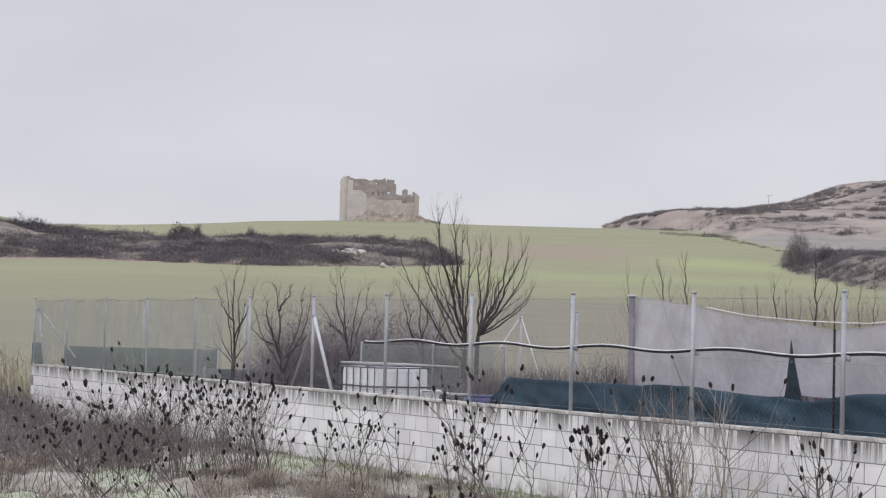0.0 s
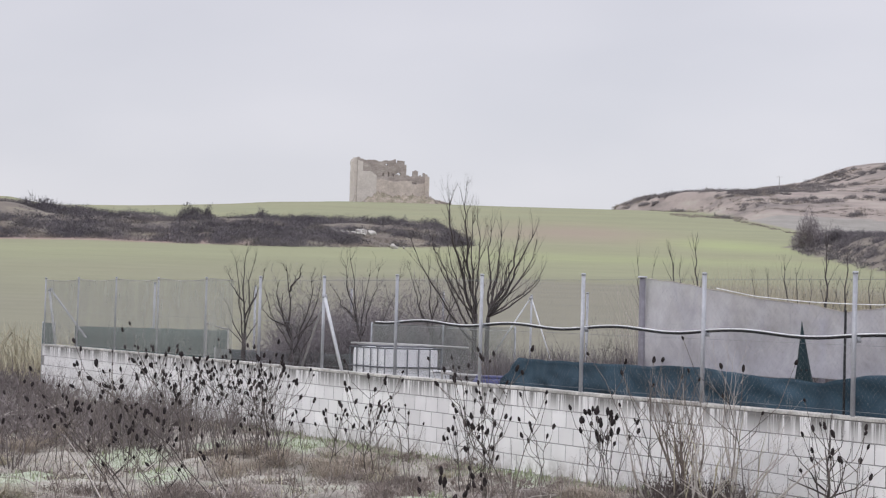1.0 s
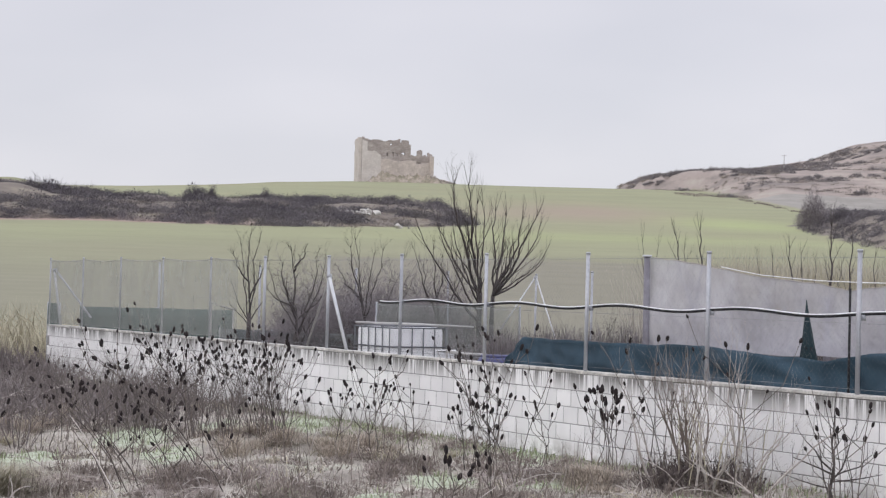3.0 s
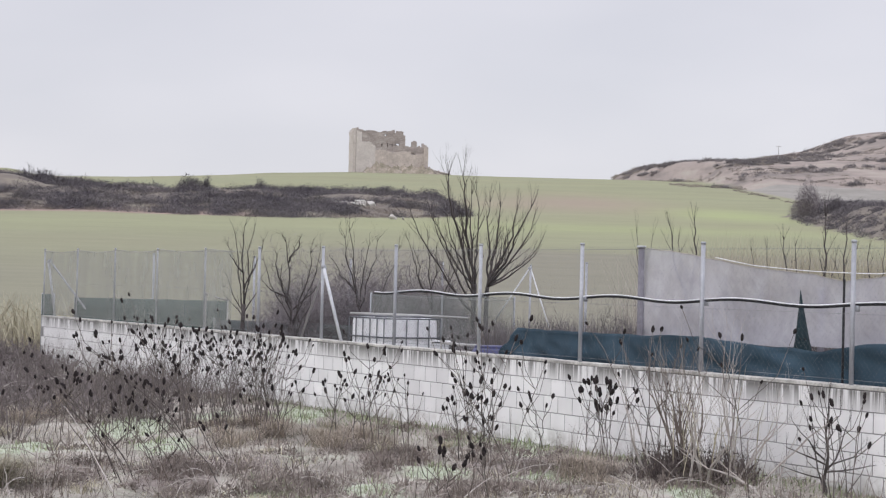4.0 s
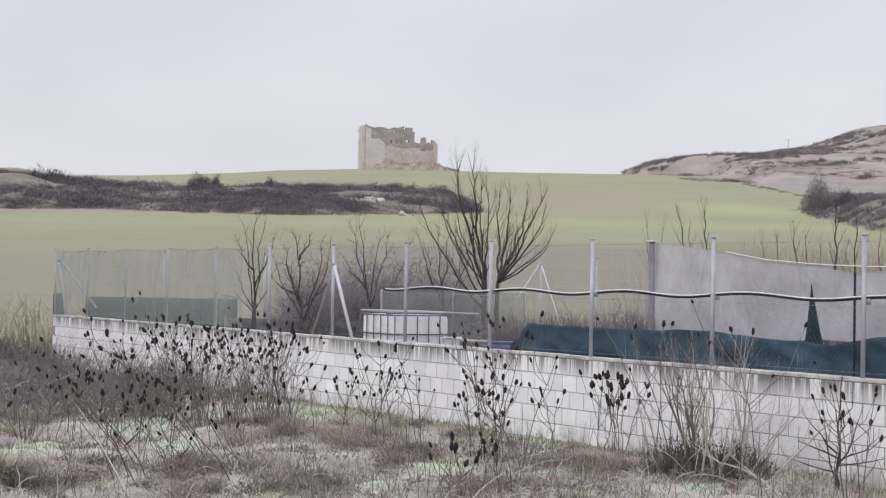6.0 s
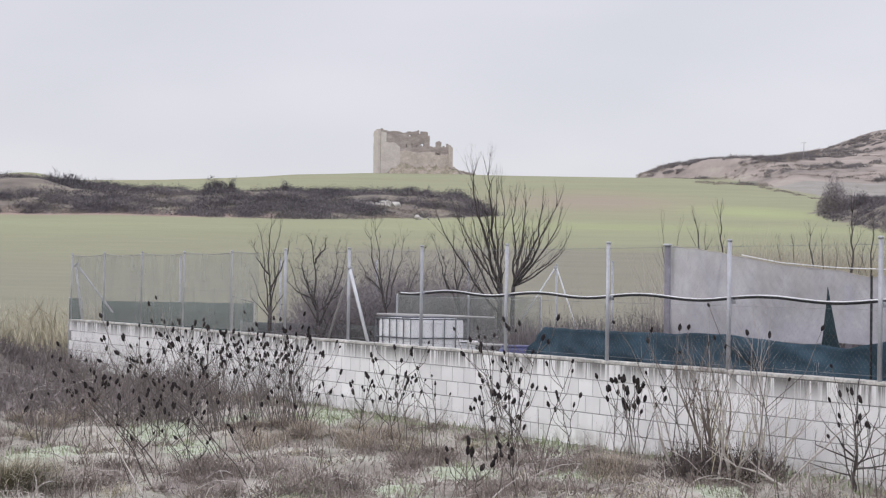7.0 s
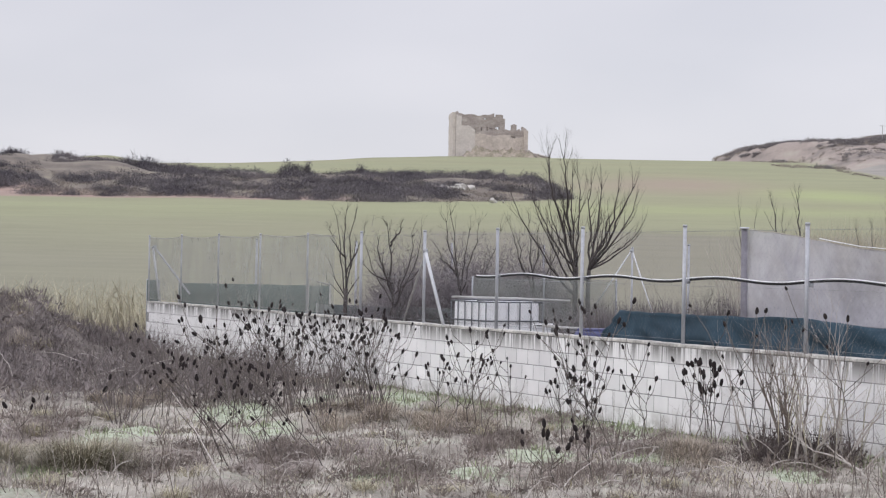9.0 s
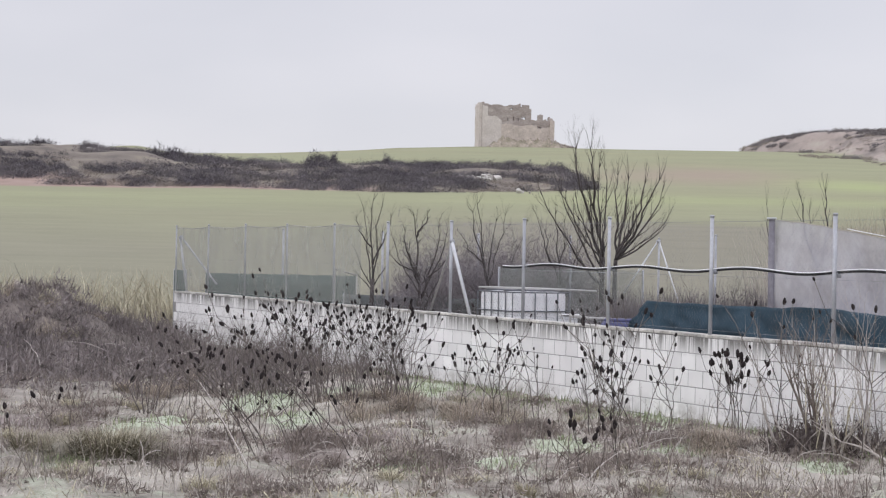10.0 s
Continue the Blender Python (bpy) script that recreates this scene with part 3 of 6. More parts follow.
def castle():
    base_z = float(height(-17.5, 602)) + 0.75
    c = thing("castle_ruin", -17.2, 600, base_z, 8, "roofless ruined limestone castle with a broken crown on the hilltop", "castle")
    rng = random.Random(4)
    at = c.matrix_basis

    def crown(x):
        if x < 3.5:
            top = 12.1 + 0.3 * math.sin(x * 0.62 + 1) + 0.12 * math.sin(x * 1.9) + (0.7 if x < -10.3 else 0)
            return top - (0.9 if 0.9 < x < 1.7 else 0) - (0.5 if -9.3 < x < -8.0 else 0)
        if x < 4.1:
            return 10.9
        if 6.6 < x < 8.0:
            return 9.3 - 0.3 * abs(x - 7.3)
        if x > 9.4:
            return 8.6 - 0.5 * abs(x - 9.9)
        return 7.5 + 0.2 * math.sin(x * 3)

    beams = [(-8.6 + k * 1.35, -8.6 + k * 1.35 + rng.uniform(0.3, 0.75), 7.3 + 0.25 * math.sin(k), 7.9 + 0.6 * rng.random()) for k in range(9) if k not in (1, 3)]
    slots = [(-2.4, -1.6, 10.6, 11.1), (1.6, 2.3, 7.9, 8.4), (6.2, 7.7, 4.9, 5.4), (6.8, 7.4, 4.3, 4.9), (4.4, 5.9, 5.3, 5.7)]
    ruin_wall("front_wall", 22.2, 2.0, crown, c, at @ pose(0, 0, 0), beams + slots, 5)
    ruin_wall("side_wall", 15.0, 1.8, lambda x: 12.7 + 0.3 * math.sin(x * 1.3), c, at @ pose(-11.0, 7.4, 0, 0, 0, 90), [(-3, -2, 8, 9.4)], 6, M_FACED)
    ruin_wall("side_wall", 13.0, 1.8, lambda x: 6.6 + 0.4 * math.sin(x * 1.1), c, at @ pose(10.2, 6.8, 0, 0, 0, 90), [], 7)
    ruin_wall("back_wall", 21.0, 1.8, lambda x: (10.9 if x < 3.0 else 6.2) + 0.15 * math.sin(x * 1.5), c, at @ pose(-0.4, 14.2, 0), [], 8)
    ruin_wall("stone_facing", 6.0, 0.35, lambda x: (11.6 if x < -1.6 else 8.6 - 0.35 * x) + 0.3 * math.sin(x * 1.7), c, at @ pose(-8.0, -1.1, 0), [], 9, M_FACED)
    ruin_wall("plinth", 15.6, 0.5, lambda x: 5.7 + 0.3 * math.sin(x * 0.8) - 0.03 * x, c, at @ pose(2.8, -1.15, 0), [(3.4, 5.0, 4.9, 5.7)], 10, M_PLINTH)
    ruin_wall("buttress", 1.3, 2.2, lambda x: 7.7 - 0.6 * abs(x), c, at @ pose(10.9, -0.7, 0), [], 11, M_PLINTH, 0.4)
    bm = bmesh.new()
    for k in range(420):
        right = k % 2
        x = rng.uniform(10.5, 18.5) if right else rng.uniform(-9, 12)
        y = rng.uniform(-4, 3) if right else -rng.uniform(1.3, 4.0)
        hgt = max(0.05, 3.0 - (x - 10.5) * 0.38) if right else max(0.05, 1.5 - (-y - 1.3) * 0.5)
        sz = rng.uniform(0.18, 0.6)
        p = at @ Vector((x, y, 0))
        mm = Matrix.Translation((p.x, p.y, float(height(p.x, p.y)) + hgt * rng.uniform(0.1, 0.8))) @ Euler((rng.random() * 3, rng.random() * 3, rng.random() * 3)).to_matrix().to_4x4() @ Matrix.Diagonal((sz, sz * 0.8, sz * 0.6, 1))
        bmesh.ops.create_icosphere(bm, subdivisions=1, radius=0.8, matrix=mm)
    rub = part("rubble", bm, M_CASTLE, c, "fallen stones heaped at the foot of the walls")
    rub["kind"] = "stuff"
    # collapsed masonry that slopes away beside and before the ruin
    bm = bmesh.new()
    bmesh.ops.create_grid(bm, x_segments=90, y_segments=26, size=0.5, matrix=Matrix.Diagonal((34, 9, 1, 1)))
    for v in bm.verts:
        x, y = v.co.x + 3.0, v.co.y - 1.5
        h = max(0.0, 3.5 - 0.7 * max(0.0, -y - 1.0)) * float(smooth_step(-10.5, -6, x)) * float(smooth_step(13, 11, x))
        h = max(h, max(0.0, 3.1 - abs(x - 10.8) * 0.4 - 0.25 * abs(y)) * float(smooth_step(5.5, 11, x)))
        h *= float(smooth_step(-5.9, -3.2, y))
        h *= 0.75 + 0.6 * noise.noise((x * 0.55, y * 0.8, 2)) + 0.3 * noise.noise((x * 1.7, y * 1.7, 5))
        p = at @ Vector((x, y, 0))
        v.co = (p.x, p.y, float(height(p.x, p.y)) + h - 0.3)
    part("rubble_bank", bm, M_RUBBLE, c)


castle()

# ---- block wall ----
boundary = tagged(new("wall_boundary"), "white-painted concrete block wall streaked with grime", "wall", kind="structure")
WALL_RZ = math.degrees(math.atan2(WALL_U[1], WALL_U[0]))
WALL_M = pose(WALL_O[0], WALL_O[1], 0, 0, 0, WALL_RZ)   # x runs along the wall; the yard lies on +y
boundary.matrix_basis = WALL_M


def on_wall(s, off, z):
    """A place s metres along the wall, off metres into the yard."""
    return Vector((WALL_O[0] + WALL_U[0] * s - WALL_N[0] * off, WALL_O[1] + WALL_U[1] * s - WALL_N[1] * off, z))


bm = bmesh.new()
box(bm, WALL_M @ pose(WALL_LEN / 2 - 0.05, 0.1, -0.4), WALL_LEN - 0.02, 0.193, WALL_TOP + 0.36)
part("wall_core", bm, M_MORTAR, boundary)
bm = bmesh.new()
rng = random.Random(3)
s = 0.0
while s < WALL_LEN - 0.1:
    l = rng.uniform(0.9, 1.1)
    box(bm, WALL_M @ pose(s + l / 2 - 0.05, 0.1, WALL_TOP - 0.035 + rng.uniform(-0.003, 0.003)), l - 0.004, 0.21 + rng.uniform(-0.004, 0.004), 0.035, 0.006)
    s += l
part("coping", bm, M_COPING, boundary, "thin mortar coping stained dark by rain")

# ---- fence on the wall ----
STEP = 2.32


def post_s(k):
    """How far along the wall each fence post stands: the spacing is a little uneven."""
    return STEP * (k - float(np.interp(k, (0, 1, 2, 3, 5, 6, 8, 9, 10, 11), (0.03, 0.1, 0.13, 0.15, 0.165, 0.14, 0.105, 0.075, 0.05, 0.005))))


def steel_post(name, x, y, z0, z1, r=0.026, group="fence posts", label="galvanised steel fence post set in the wall top"):
    p = thing(name, x, y, z0, 0, label, "post", group)
    rod("tube", [((x, y, z0 - 0.15), r), ((x, y, z1), r)], M_GALV, p, 10)
    rod("cap", [((x, y, z1 - 0.01), r * 1.2), ((x, y, z1 + 0.012), r * 1.2), ((x, y, z1 + 0.018), r * 0.8)], M_GALV, p, 10)
    return p


rng = random.Random(12)
for k in range(13):
    q = on_wall(post_s(k), 0.05, 0)
    steel_post("fence_post", q.x, q.y, WALL_TOP, 2.45 + rng.uniform(-0.012, 0.012), 0.018 if k < 5 else 0.024)


def strut(a, b, label="slanting galvanised brace of the fence", material=None, width=0.022):
    material = material or M_GALV
    t = thing("brace", a.x, a.y, a.z, 0, label, "brace", "fence braces")
    rod("tube", [(a, width), (b, width)], material, t, 8)
    rod("clamp", [(b + Vector((0, 0, -0.03)), 0.036), (b + Vector((0, 0, 0.03)), 0.036)], M_GALV, t, 8)


strut(on_wall(post_s(6) + 0.66, 0.06, WALL_TOP), on_wall(post_s(6) + 0.02, 0.05, 2.15), "pale zinc brace leaning on a fence post", M_PALESTEEL, 0.025)
strut(on_wall(post_s(6) - 1.2, 0.25, 0.95), on_wall(post_s(6) - 0.02, 0.08, 2.12), "thin grey slanting brace behind the fence", M_WOOD, 0.017)
strut(on_wall(0.55, 0.1, WALL_TOP), on_wall(0.03, 0.1, 2.2), "pale zinc brace leaning on the corner post", M_PALESTEEL, 0.026)
strut(on_wall(2.2, 0.2, 1.25), on_wall(0.05, 0.12, 2.22))


def chain_link(name, s0, s1, z0, z1, pitch=0.07):
    """Crossing diagonal wires between the posts, with three straining wires."""
    t = tagged(new(name), "galvanised chain-link mesh stretched between the posts", "fence")
    hgt = z1 - z0
    for sgn in (1, -1):
        paths = []
        s = s0 - hgt
        while s < s1:
            a, b = s, s + hgt
            za_, zb_ = z0, z1
            if a < s0:
                za_ += s0 - a
                a = s0
            if b > s1:
                zb_ -= b - s1
                b = s1
            if b - a > 0.02:
                if sgn < 0:
                    za_, zb_ = z1 - (za_ - z0), z1 - (zb_ - z0)
                off = 0.06 + 0.002 * sgn
                paths.append([(on_wall(a, off, za_), 0.00055), (on_wall(b, off, zb_), 0.00055)])
            s += pitch
        v, f = tubes(paths, 3)
        o = hung(new("mesh_wire", from_lists("mesh_wire", v, f, M_WIRE)), t)
        o["kind"] = "stuff"
    for z in (z0 + 0.03, (z0 + z1) / 2, z1 - 0.03):
        rod("straining_wire", [(on_wall(s0, 0.06, z), 0.002), (on_wall(s1, 0.06, z), 0.002)], M_WIRE, t, 4)


chain_link("chain_link_fence", 0.0, 12 * STEP, WALL_TOP + 0.02, 2.42)
# ---- the yard behind the wall ----
def hose():
    h = thing("irrigation_pipe", *on_wall(15.3, 0.16, 1.8), 0, "black plastic irrigation pipe sagging along the fence posts", "pipe")
    rng = random.Random(8)
    path, s = [], 15.2
    while s < 28.6:
        k = s / STEP + 0.09
        d = k - math.floor(k)
        z = 1.818 + 0.012 * math.sin(s * 0.31) - 0.008 * math.sin(math.pi * d) + 0.026 * math.sin(2 * math.pi * d - 0.2)
        path.append((on_wall(s, 0.11 + 0.012 * math.sin(s), z), 0.0145))
        s += 0.16
    rod("tube", path, M_HOSE, h, 10)
    # White strip on top: the pipe's sky highlight built as a second tube.
    rod("cable", [(p + Vector((0, 0, 0.018)), 0.0075) for p, _ in path], M_TANK, h, 8, "white strip that stands in for the highlight along the pipe")
    for k in range(7, 13):
        p = on_wall(post_s(k), 0.11, 1.8)
        rod("tie", [(p + Vector((0, 0, -0.03)), 0.026), (p + Vector((0, 0, 0.03)), 0.026)], M_GALV, h, 8)


hose()


def sheet(name, material, place, nu, nv, thick=0.006, parent=None, label=""):
    """A hanging cloth: place(u, v) gives its points for u, v in 0..1."""
    verts = [place(i / nu, j / nv) for j in range(nv + 1) for i in range(nu + 1)]
    faces = [(j * (nu + 1) + i, j * (nu + 1) + i + 1, (j + 1) * (nu + 1) + i + 1, (j + 1) * (nu + 1) + i) for j in range(nv) for i in range(nu)]
    ob = new(name, from_lists(name, verts, faces, material, True))
    if thick:
        md = ob.modifiers.new("thickness", "SOLIDIFY")
        md.thickness = thick
    return hung(ob, parent, label)


CLOTH_S = (18.15, 18.6, 20.0, 21.6, 22.5, 23.1, 23.8, 24.6, 25.3, 26.4, 29.5)
CLOTH_Z = (1.0, 1.395, 1.385, 1.40, 1.425, 1.39, 1.36, 1.34, 1.44, 1.5, 1.5)


def cloth_place(u, v):
    s = 18.15 + 11.35 * u
    top = float(np.interp(s, CLOTH_S, CLOTH_Z)) + 0.018 * noise.noise((s * 2.3, 0, 4))
    z = 0.35 + (top - 0.35) * v
    off = 0.42 + 0.09 * noise.noise((s * 1.1, z * 2.2, 1)) + 0.06 * noise.noise((s * 2.2 + z * 4, z * 5.0, 9)) + 0.02 * noise.noise((s * 7, z * 9, 3)) + 0.35 * (1 - v) ** 2 * -0.4
    p = on_wall(s, max(off, 0.3), z)
    return (p.x, p.y, p.z)


tagged(sheet("windbreak_cloth", M_CLOTH, cloth_place, 260, 26), "dark teal windbreak cloth sagging behind the fence", "windbreak")


def parasol(x, y):
    p = thing("garden_parasol", x, y, 0, 0, "closed dark green garden parasol standing among the beds", "parasol")
    rod("pole", [((x + 0.03, y, 0.0), 0.02), ((x + 0.02, y, 1.3), 0.018)], M_WOOD, p, 8)
    verts, faces, n, rings = [], [], 24, 12
    for k in range(rings + 1):
        t = k / rings
        z = 1.2 + 0.735 * t
        r = 0.098 * (1 - t) ** 1.05 + 0.007
        for j in range(n):
            w = 2 * math.pi * j / n
            rr = r * (1 + 0.2 * (1 - t) * math.cos(8 * w + 2.5 * t)) if t > 0 else r * (1.05 + 0.3 * math.cos(8 * w))
            lean = 0.03 * (1 - t) - 0.01 * t
            verts.append((x + rr * math.cos(w) + lean, y + rr * math.sin(w), z - (0.02 * math.cos(8 * w) if k == 0 else 0)))
    for k in range(rings):
        for j in range(n):
            a, b = k * n + j, k * n + (j + 1) % n
            faces.append((a, b, b + n, a + n))
    faces.append(tuple(rings * n + j for j in range(n)))
    hung(new("canopy", from_lists("canopy", verts, faces, M_PARASOL, True)), p)
    rod("finial", [((x - 0.009, y, 1.91), 0.009), ((x - 0.012, y, 1.965), 0.004)], M_PARASOL, p, 6)
    rod("strap", [((x + 0.02, y, 1.44), 0.071), ((x + 0.02, y, 1.465), 0.069)], M_HOSE, p, 12)
    bm = bmesh.new()
    bmesh.ops.create_cone(bm, cap_ends=True, segments=20, radius1=0.24, radius2=0.2, depth=0.1, matrix=pose(x, y, 0.05))
    part("base", bm, M_CONCRETE, p)


parasol(3.815, 20.4)


def water_tank(x, y, rz):
    """Intermediate bulk container: white bottle in a steel cage on a pallet, raised on blocks."""
    t = thing("water_tank", x, y, 0, rz, "white plastic water tank in a steel cage on a pallet", "water tank")
    at = t.matrix_basis
    w, d, z0, z1 = 1.2, 1.0, 0.42, 1.385
    bm = bmesh.new()
    box(bm, at @ pose(0, 0, z0), w - 0.05, d - 0.05, z1 - z0, 0.07)
    part("bottle", bm, M_TANK, t, smooth=False)
    bm = bmesh.new()
    bmesh.ops.create_cone(bm, cap_ends=True, segments=20, radius1=0.1, radius2=0.095, depth=0.06, matrix=at @ pose(0, 0, z1 + 0.03))
    part("filler_cap", bm, M_HOSE, t, "black screw cap")

    def bar(a, b, r=0.0115):
        rod("cage_bar", [(at @ Vector(a), r), (at @ Vector(b), r)], M_CAGE, t, 6)

    hw, hd = w / 2, d / 2
    for k in range(6):
        xx = -hw + w * k / 5
        bar((xx, -hd, z0), (xx, -hd, z1), 0.0115)
        bar((xx, hd, z0), (xx, hd, z1), 0.0115)
    for k in range(1, 5):
        yy = -hd + d * k / 5
        bar((-hw, yy, z0), (-hw, yy, z1))
        bar((hw, yy, z0), (hw, yy, z1))
    for z in (z0 + 0.02, z0 + 0.32, z0 + 0.66, z1 - 0.01):
        bar((-hw, -hd, z), (hw, -hd, z), 0.0115)
        bar((-hw, hd, z), (hw, hd, z), 0.0115)
        bar((-hw, -hd, z), (-hw, hd, z), 0.0115)
        bar((hw, -hd, z), (hw, hd, z), 0.0115)
    for xx in (-0.3, 0.3):
        bar((xx, -hd, z1 + 0.015), (xx, hd, z1 + 0.015), 0.014)
    for k in range(7):
        bm = bmesh.new()
        box(bm, at @ pose(-hw + 0.07 + k * 0.177, 0, z0 - 0.024), 0.1, d, 0.02)
        part("pallet_board", bm, M_WOOD, t)
    for xx in (-0.54, 0, 0.54):
        bm = bmesh.new()
        box(bm, at @ pose(xx, 0, z0 - 0.13), 0.1, d, 0.105)
        part("pallet_bearer", bm, M_WOOD, t)
    for xx in (-0.45, 0.45):
        bm = bmesh.new()
        box(bm, at @ pose(xx, 0, -0.05), 0.3, 0.9, 0.36, 0.01)
        part("plinth", bm, M_CONCRETE, t)


water_tank(-0.75, 30.5, WALL_RZ)


def beam(name, a, b, r, material, label, category):
    t = thing(name, *a, 0, label, category)
    rod("length", [(a, r), ((Vector(a) + Vector(b)) / 2 + Vector((0, 0, -0.012)), r), (b, r)], material, t, 8)
    for q in (a, b):
        rod("support", [((q[0], q[1] + 0.04, -0.1), 0.018), ((q[0], q[1] + 0.04, q[2] + 0.03), 0.018)], M_WOOD, t, 6)
    return t


t = thing("rail", -0.75, 30.4, 1.4, 0, "grey weathered pole lying across the water tank", "rail")
rod("length", [((-1.45, 30.3, 1.44), 0.018), ((-0.5, 30.4, 1.43), 0.019), ((0.42, 30.5, 1.405), 0.016)], M_CONCRETE, t, 8)
beam("rail", (0.0, 25.9, 1.15), (0.52, 25.7, 1.12), 0.022, M_CONCRETE, "pale pole laid across two short stakes", "rail")


def barrel(x, y):
    b = thing("plastic_barrel", x, y, 0, 0, "faded blue plastic barrel behind the wall", "barrel")
    verts, faces, n = [], [], 24
    prof = [(0.0, 0.24), (0.05, 0.28), (0.3, 0.3), (0.32, 0.31), (0.34, 0.3), (0.75, 0.3), (0.77, 0.31), (0.79, 0.3), (1.03, 0.28), (1.1, 0.24)]
    for z, r in prof:
        verts += [(x + r * math.cos(2 * math.pi * j / n), y + r * math.sin(2 * math.pi * j / n), z) for j in range(n)]
    for k in range(len(prof) - 1):
        faces += [(k * n + j, k * n + (j + 1) % n, (k + 1) * n + (j + 1) % n, (k + 1) * n + j) for j in range(n)]
    faces.append(tuple((len(prof) - 1) * n + j for j in range(n)))
    hung(new("body", from_lists("body", verts, faces, M_BLUE, True)), b)
    rod("lid", [((x, y, 1.1), 0.235), ((x, y, 1.13), 0.225)], M_BLUE, b, 24)


barrel(0.68, 25.6)



def lidded_box(x, y):
    """Pale box with a lid; its short post, unseen behind the wall, is added."""
    t = thing("lidded_box", x, y, 0, 20, "small pale grey box with a sloping lid on a post", "box")
    at = t.matrix_basis
    bm = bmesh.new()
    box(bm, at @ pose(0, 0, 0.86), 0.22, 0.18, 0.2, 0.012)
    part("body", bm, M_PALESTEEL, t)
    bm = bmesh.new()
    box(bm, at @ pose(0, -0.01, 1.065, -6), 0.26, 0.22, 0.022, 0.006)
    part("lid", bm, M_TANK, t, "off-white overhanging lid")
    rod("post", [(at @ Vector((0, 0, -0.1)), 0.03), (at @ Vector((0, 0, 0.87)), 0.03)], M_WOOD, t, 8)


lidded_box(-0.02, 28.6)

# back fence of the yard, hung with fine net, with low green screens
BACK_A, BACK_B = Vector((-8.45, 41.1, 0)), Vector((2.1, 46.0, 0))
for k in range(1, 6):
    q = BACK_A.lerp(BACK_B, k / 5)
    steel_post("yard_post", q.x, q.y, 0, 2.43, 0.026, "yard posts", "galvanised steel post of the back fence")
for q in ((2.9, 38.8),):
    steel_post("yard_post", q[0], q[1], 0, 2.43, 0.026, "yard posts", "galvanised steel post of the back fence")
strut(Vector((1.2, 45.5, 1.0)), Vector((2.07, 46.0, 2.36)), material=M_PALESTEEL, width=0.017)
strut(Vector((2.56, 44.6, 0.8)), Vector((2.1, 46.0, 2.36)), material=M_PALESTEEL, width=0.017)


def front_net(u, v):
    s = 10.2 * u
    p = on_wall(s, 0.012, WALL_TOP + 0.03 + (1.35 - 0.04 * abs(math.sin(math.pi * s / STEP)) * v) * v)
    return (p.x, p.y, p.z + 0.006 * noise.noise((s * 3, v, 2)))


fine = thing("fine_net", WALL_O[0], WALL_O[1], WALL_TOP, 0, "thin grey-green net laced to the fence", "net")
sheet("mesh_cloth", M_NETFINE, front_net, 80, 8, 0, fine)
rod("top_cord", [(Vector(front_net(u, 1.0)), 0.005) for u in np.linspace(0, 1, 81)], M_WOOD, fine, 5)


def screen(name, a, b, z0, z1, material, label):
    t = thing(name, a[0], a[1], z0, 0, label, "screen")
    a, b = Vector((a[0], a[1], 0)), Vector((b[0], b[1], 0))

    def place(u, v):
        q = a.lerp(b, u)
        return (q.x, q.y + 0.03 * noise.noise((u * 14, v * 2, 3)), z0 + (z1 - z0 + 0.012 * noise.noise((u * 9, 0, 1))) * v)

    sheet("cloth", material, place, 50, 6, 0.005, t)
    n = max(1, int((b - a).length / 1.2))
    for k in range(n + 1):
        q = a.lerp(b, k / n)
        rod("stake", [((q.x, q.y + 0.05, -0.1), 0.02), ((q.x, q.y + 0.05, z1 + 0.02), 0.02)], M_GALV, t, 6)


screen("green_screen", (-7.85, 41.0), (-4.58, 40.9), 0.0, 1.45, M_SCREEN, "low faded green windbreak screen in the yard")
screen("green_screen", (-8.62, 41.35), (-8.32, 41.1), 0.0, 1.5, M_SCREEN, "low faded green windbreak screen in the yard")
screen("fine_screen", (-1.3, 35.0), (1.3, 34.6), 0.0, 1.72, M_NETDIM, "thin grey-green net screen behind the water tank")
screen("dark_screen", (-4.5, 38.0), (-1.2, 35.6), 0.0, 1.12, M_DARKSCREEN, "low dark grey screen in the yard")
beam("rail", (-5.0, 40.6, 1.6), (-4.55, 40.7, 1.47), 0.016, M_WOOD, "short pale pole leaning on the green screen", "rail")

# grey shade net between stout posts
NET_A, NET_B = Vector((3.08, 30.0, 0)), Vector((8.6, 28.2, 0))
for q, zt in ((NET_A, 2.58), (NET_B, 2.55), (Vector((5.97, 30.4, 0)), 2.0)):
    t = thing("net_post", q.x, q.y, 0, 0, "stout grey wooden post holding the shade net", "post", "net posts")
    rod("pole", [((q.x, q.y - 0.13, -0.2), 0.055), ((q.x + 0.01, q.y - 0.13, 1.2), 0.052), ((q.x, q.y - 0.13, zt), 0.048)], M_NETPOST, t, 8)
    rod("cap", [((q.x, q.y - 0.13, zt), 0.075), ((q.x, q.y - 0.13, zt + 0.03), 0.07)], M_PALESTEEL, t, 8)


def shade_net(u, v):
    q = NET_A.lerp(NET_B, u)
    top = float(np.interp(u, (0, 0.07, 0.2, 0.3, 0.45, 0.54, 0.62, 0.72, 1.0), (2.57, 2.55, 2.42, 2.31, 2.23, 2.13, 2.2, 2.29, 2.5)))
    low = 1.12 + 0.03 * noise.noise((u * 12, 0, 3))
    z = low + (top + 0.02 * noise.noise((u * 25, 0, 0)) - low) * v
    return (q.x, q.y - 0.06 + 0.09 * noise.noise((u * 7, v * 1.4, 6)) + 0.016 * noise.noise((u * 30, v * 2, 6)) + 0.007 * noise.noise((u * 70 + v * 6, v * 10, 2)), z)


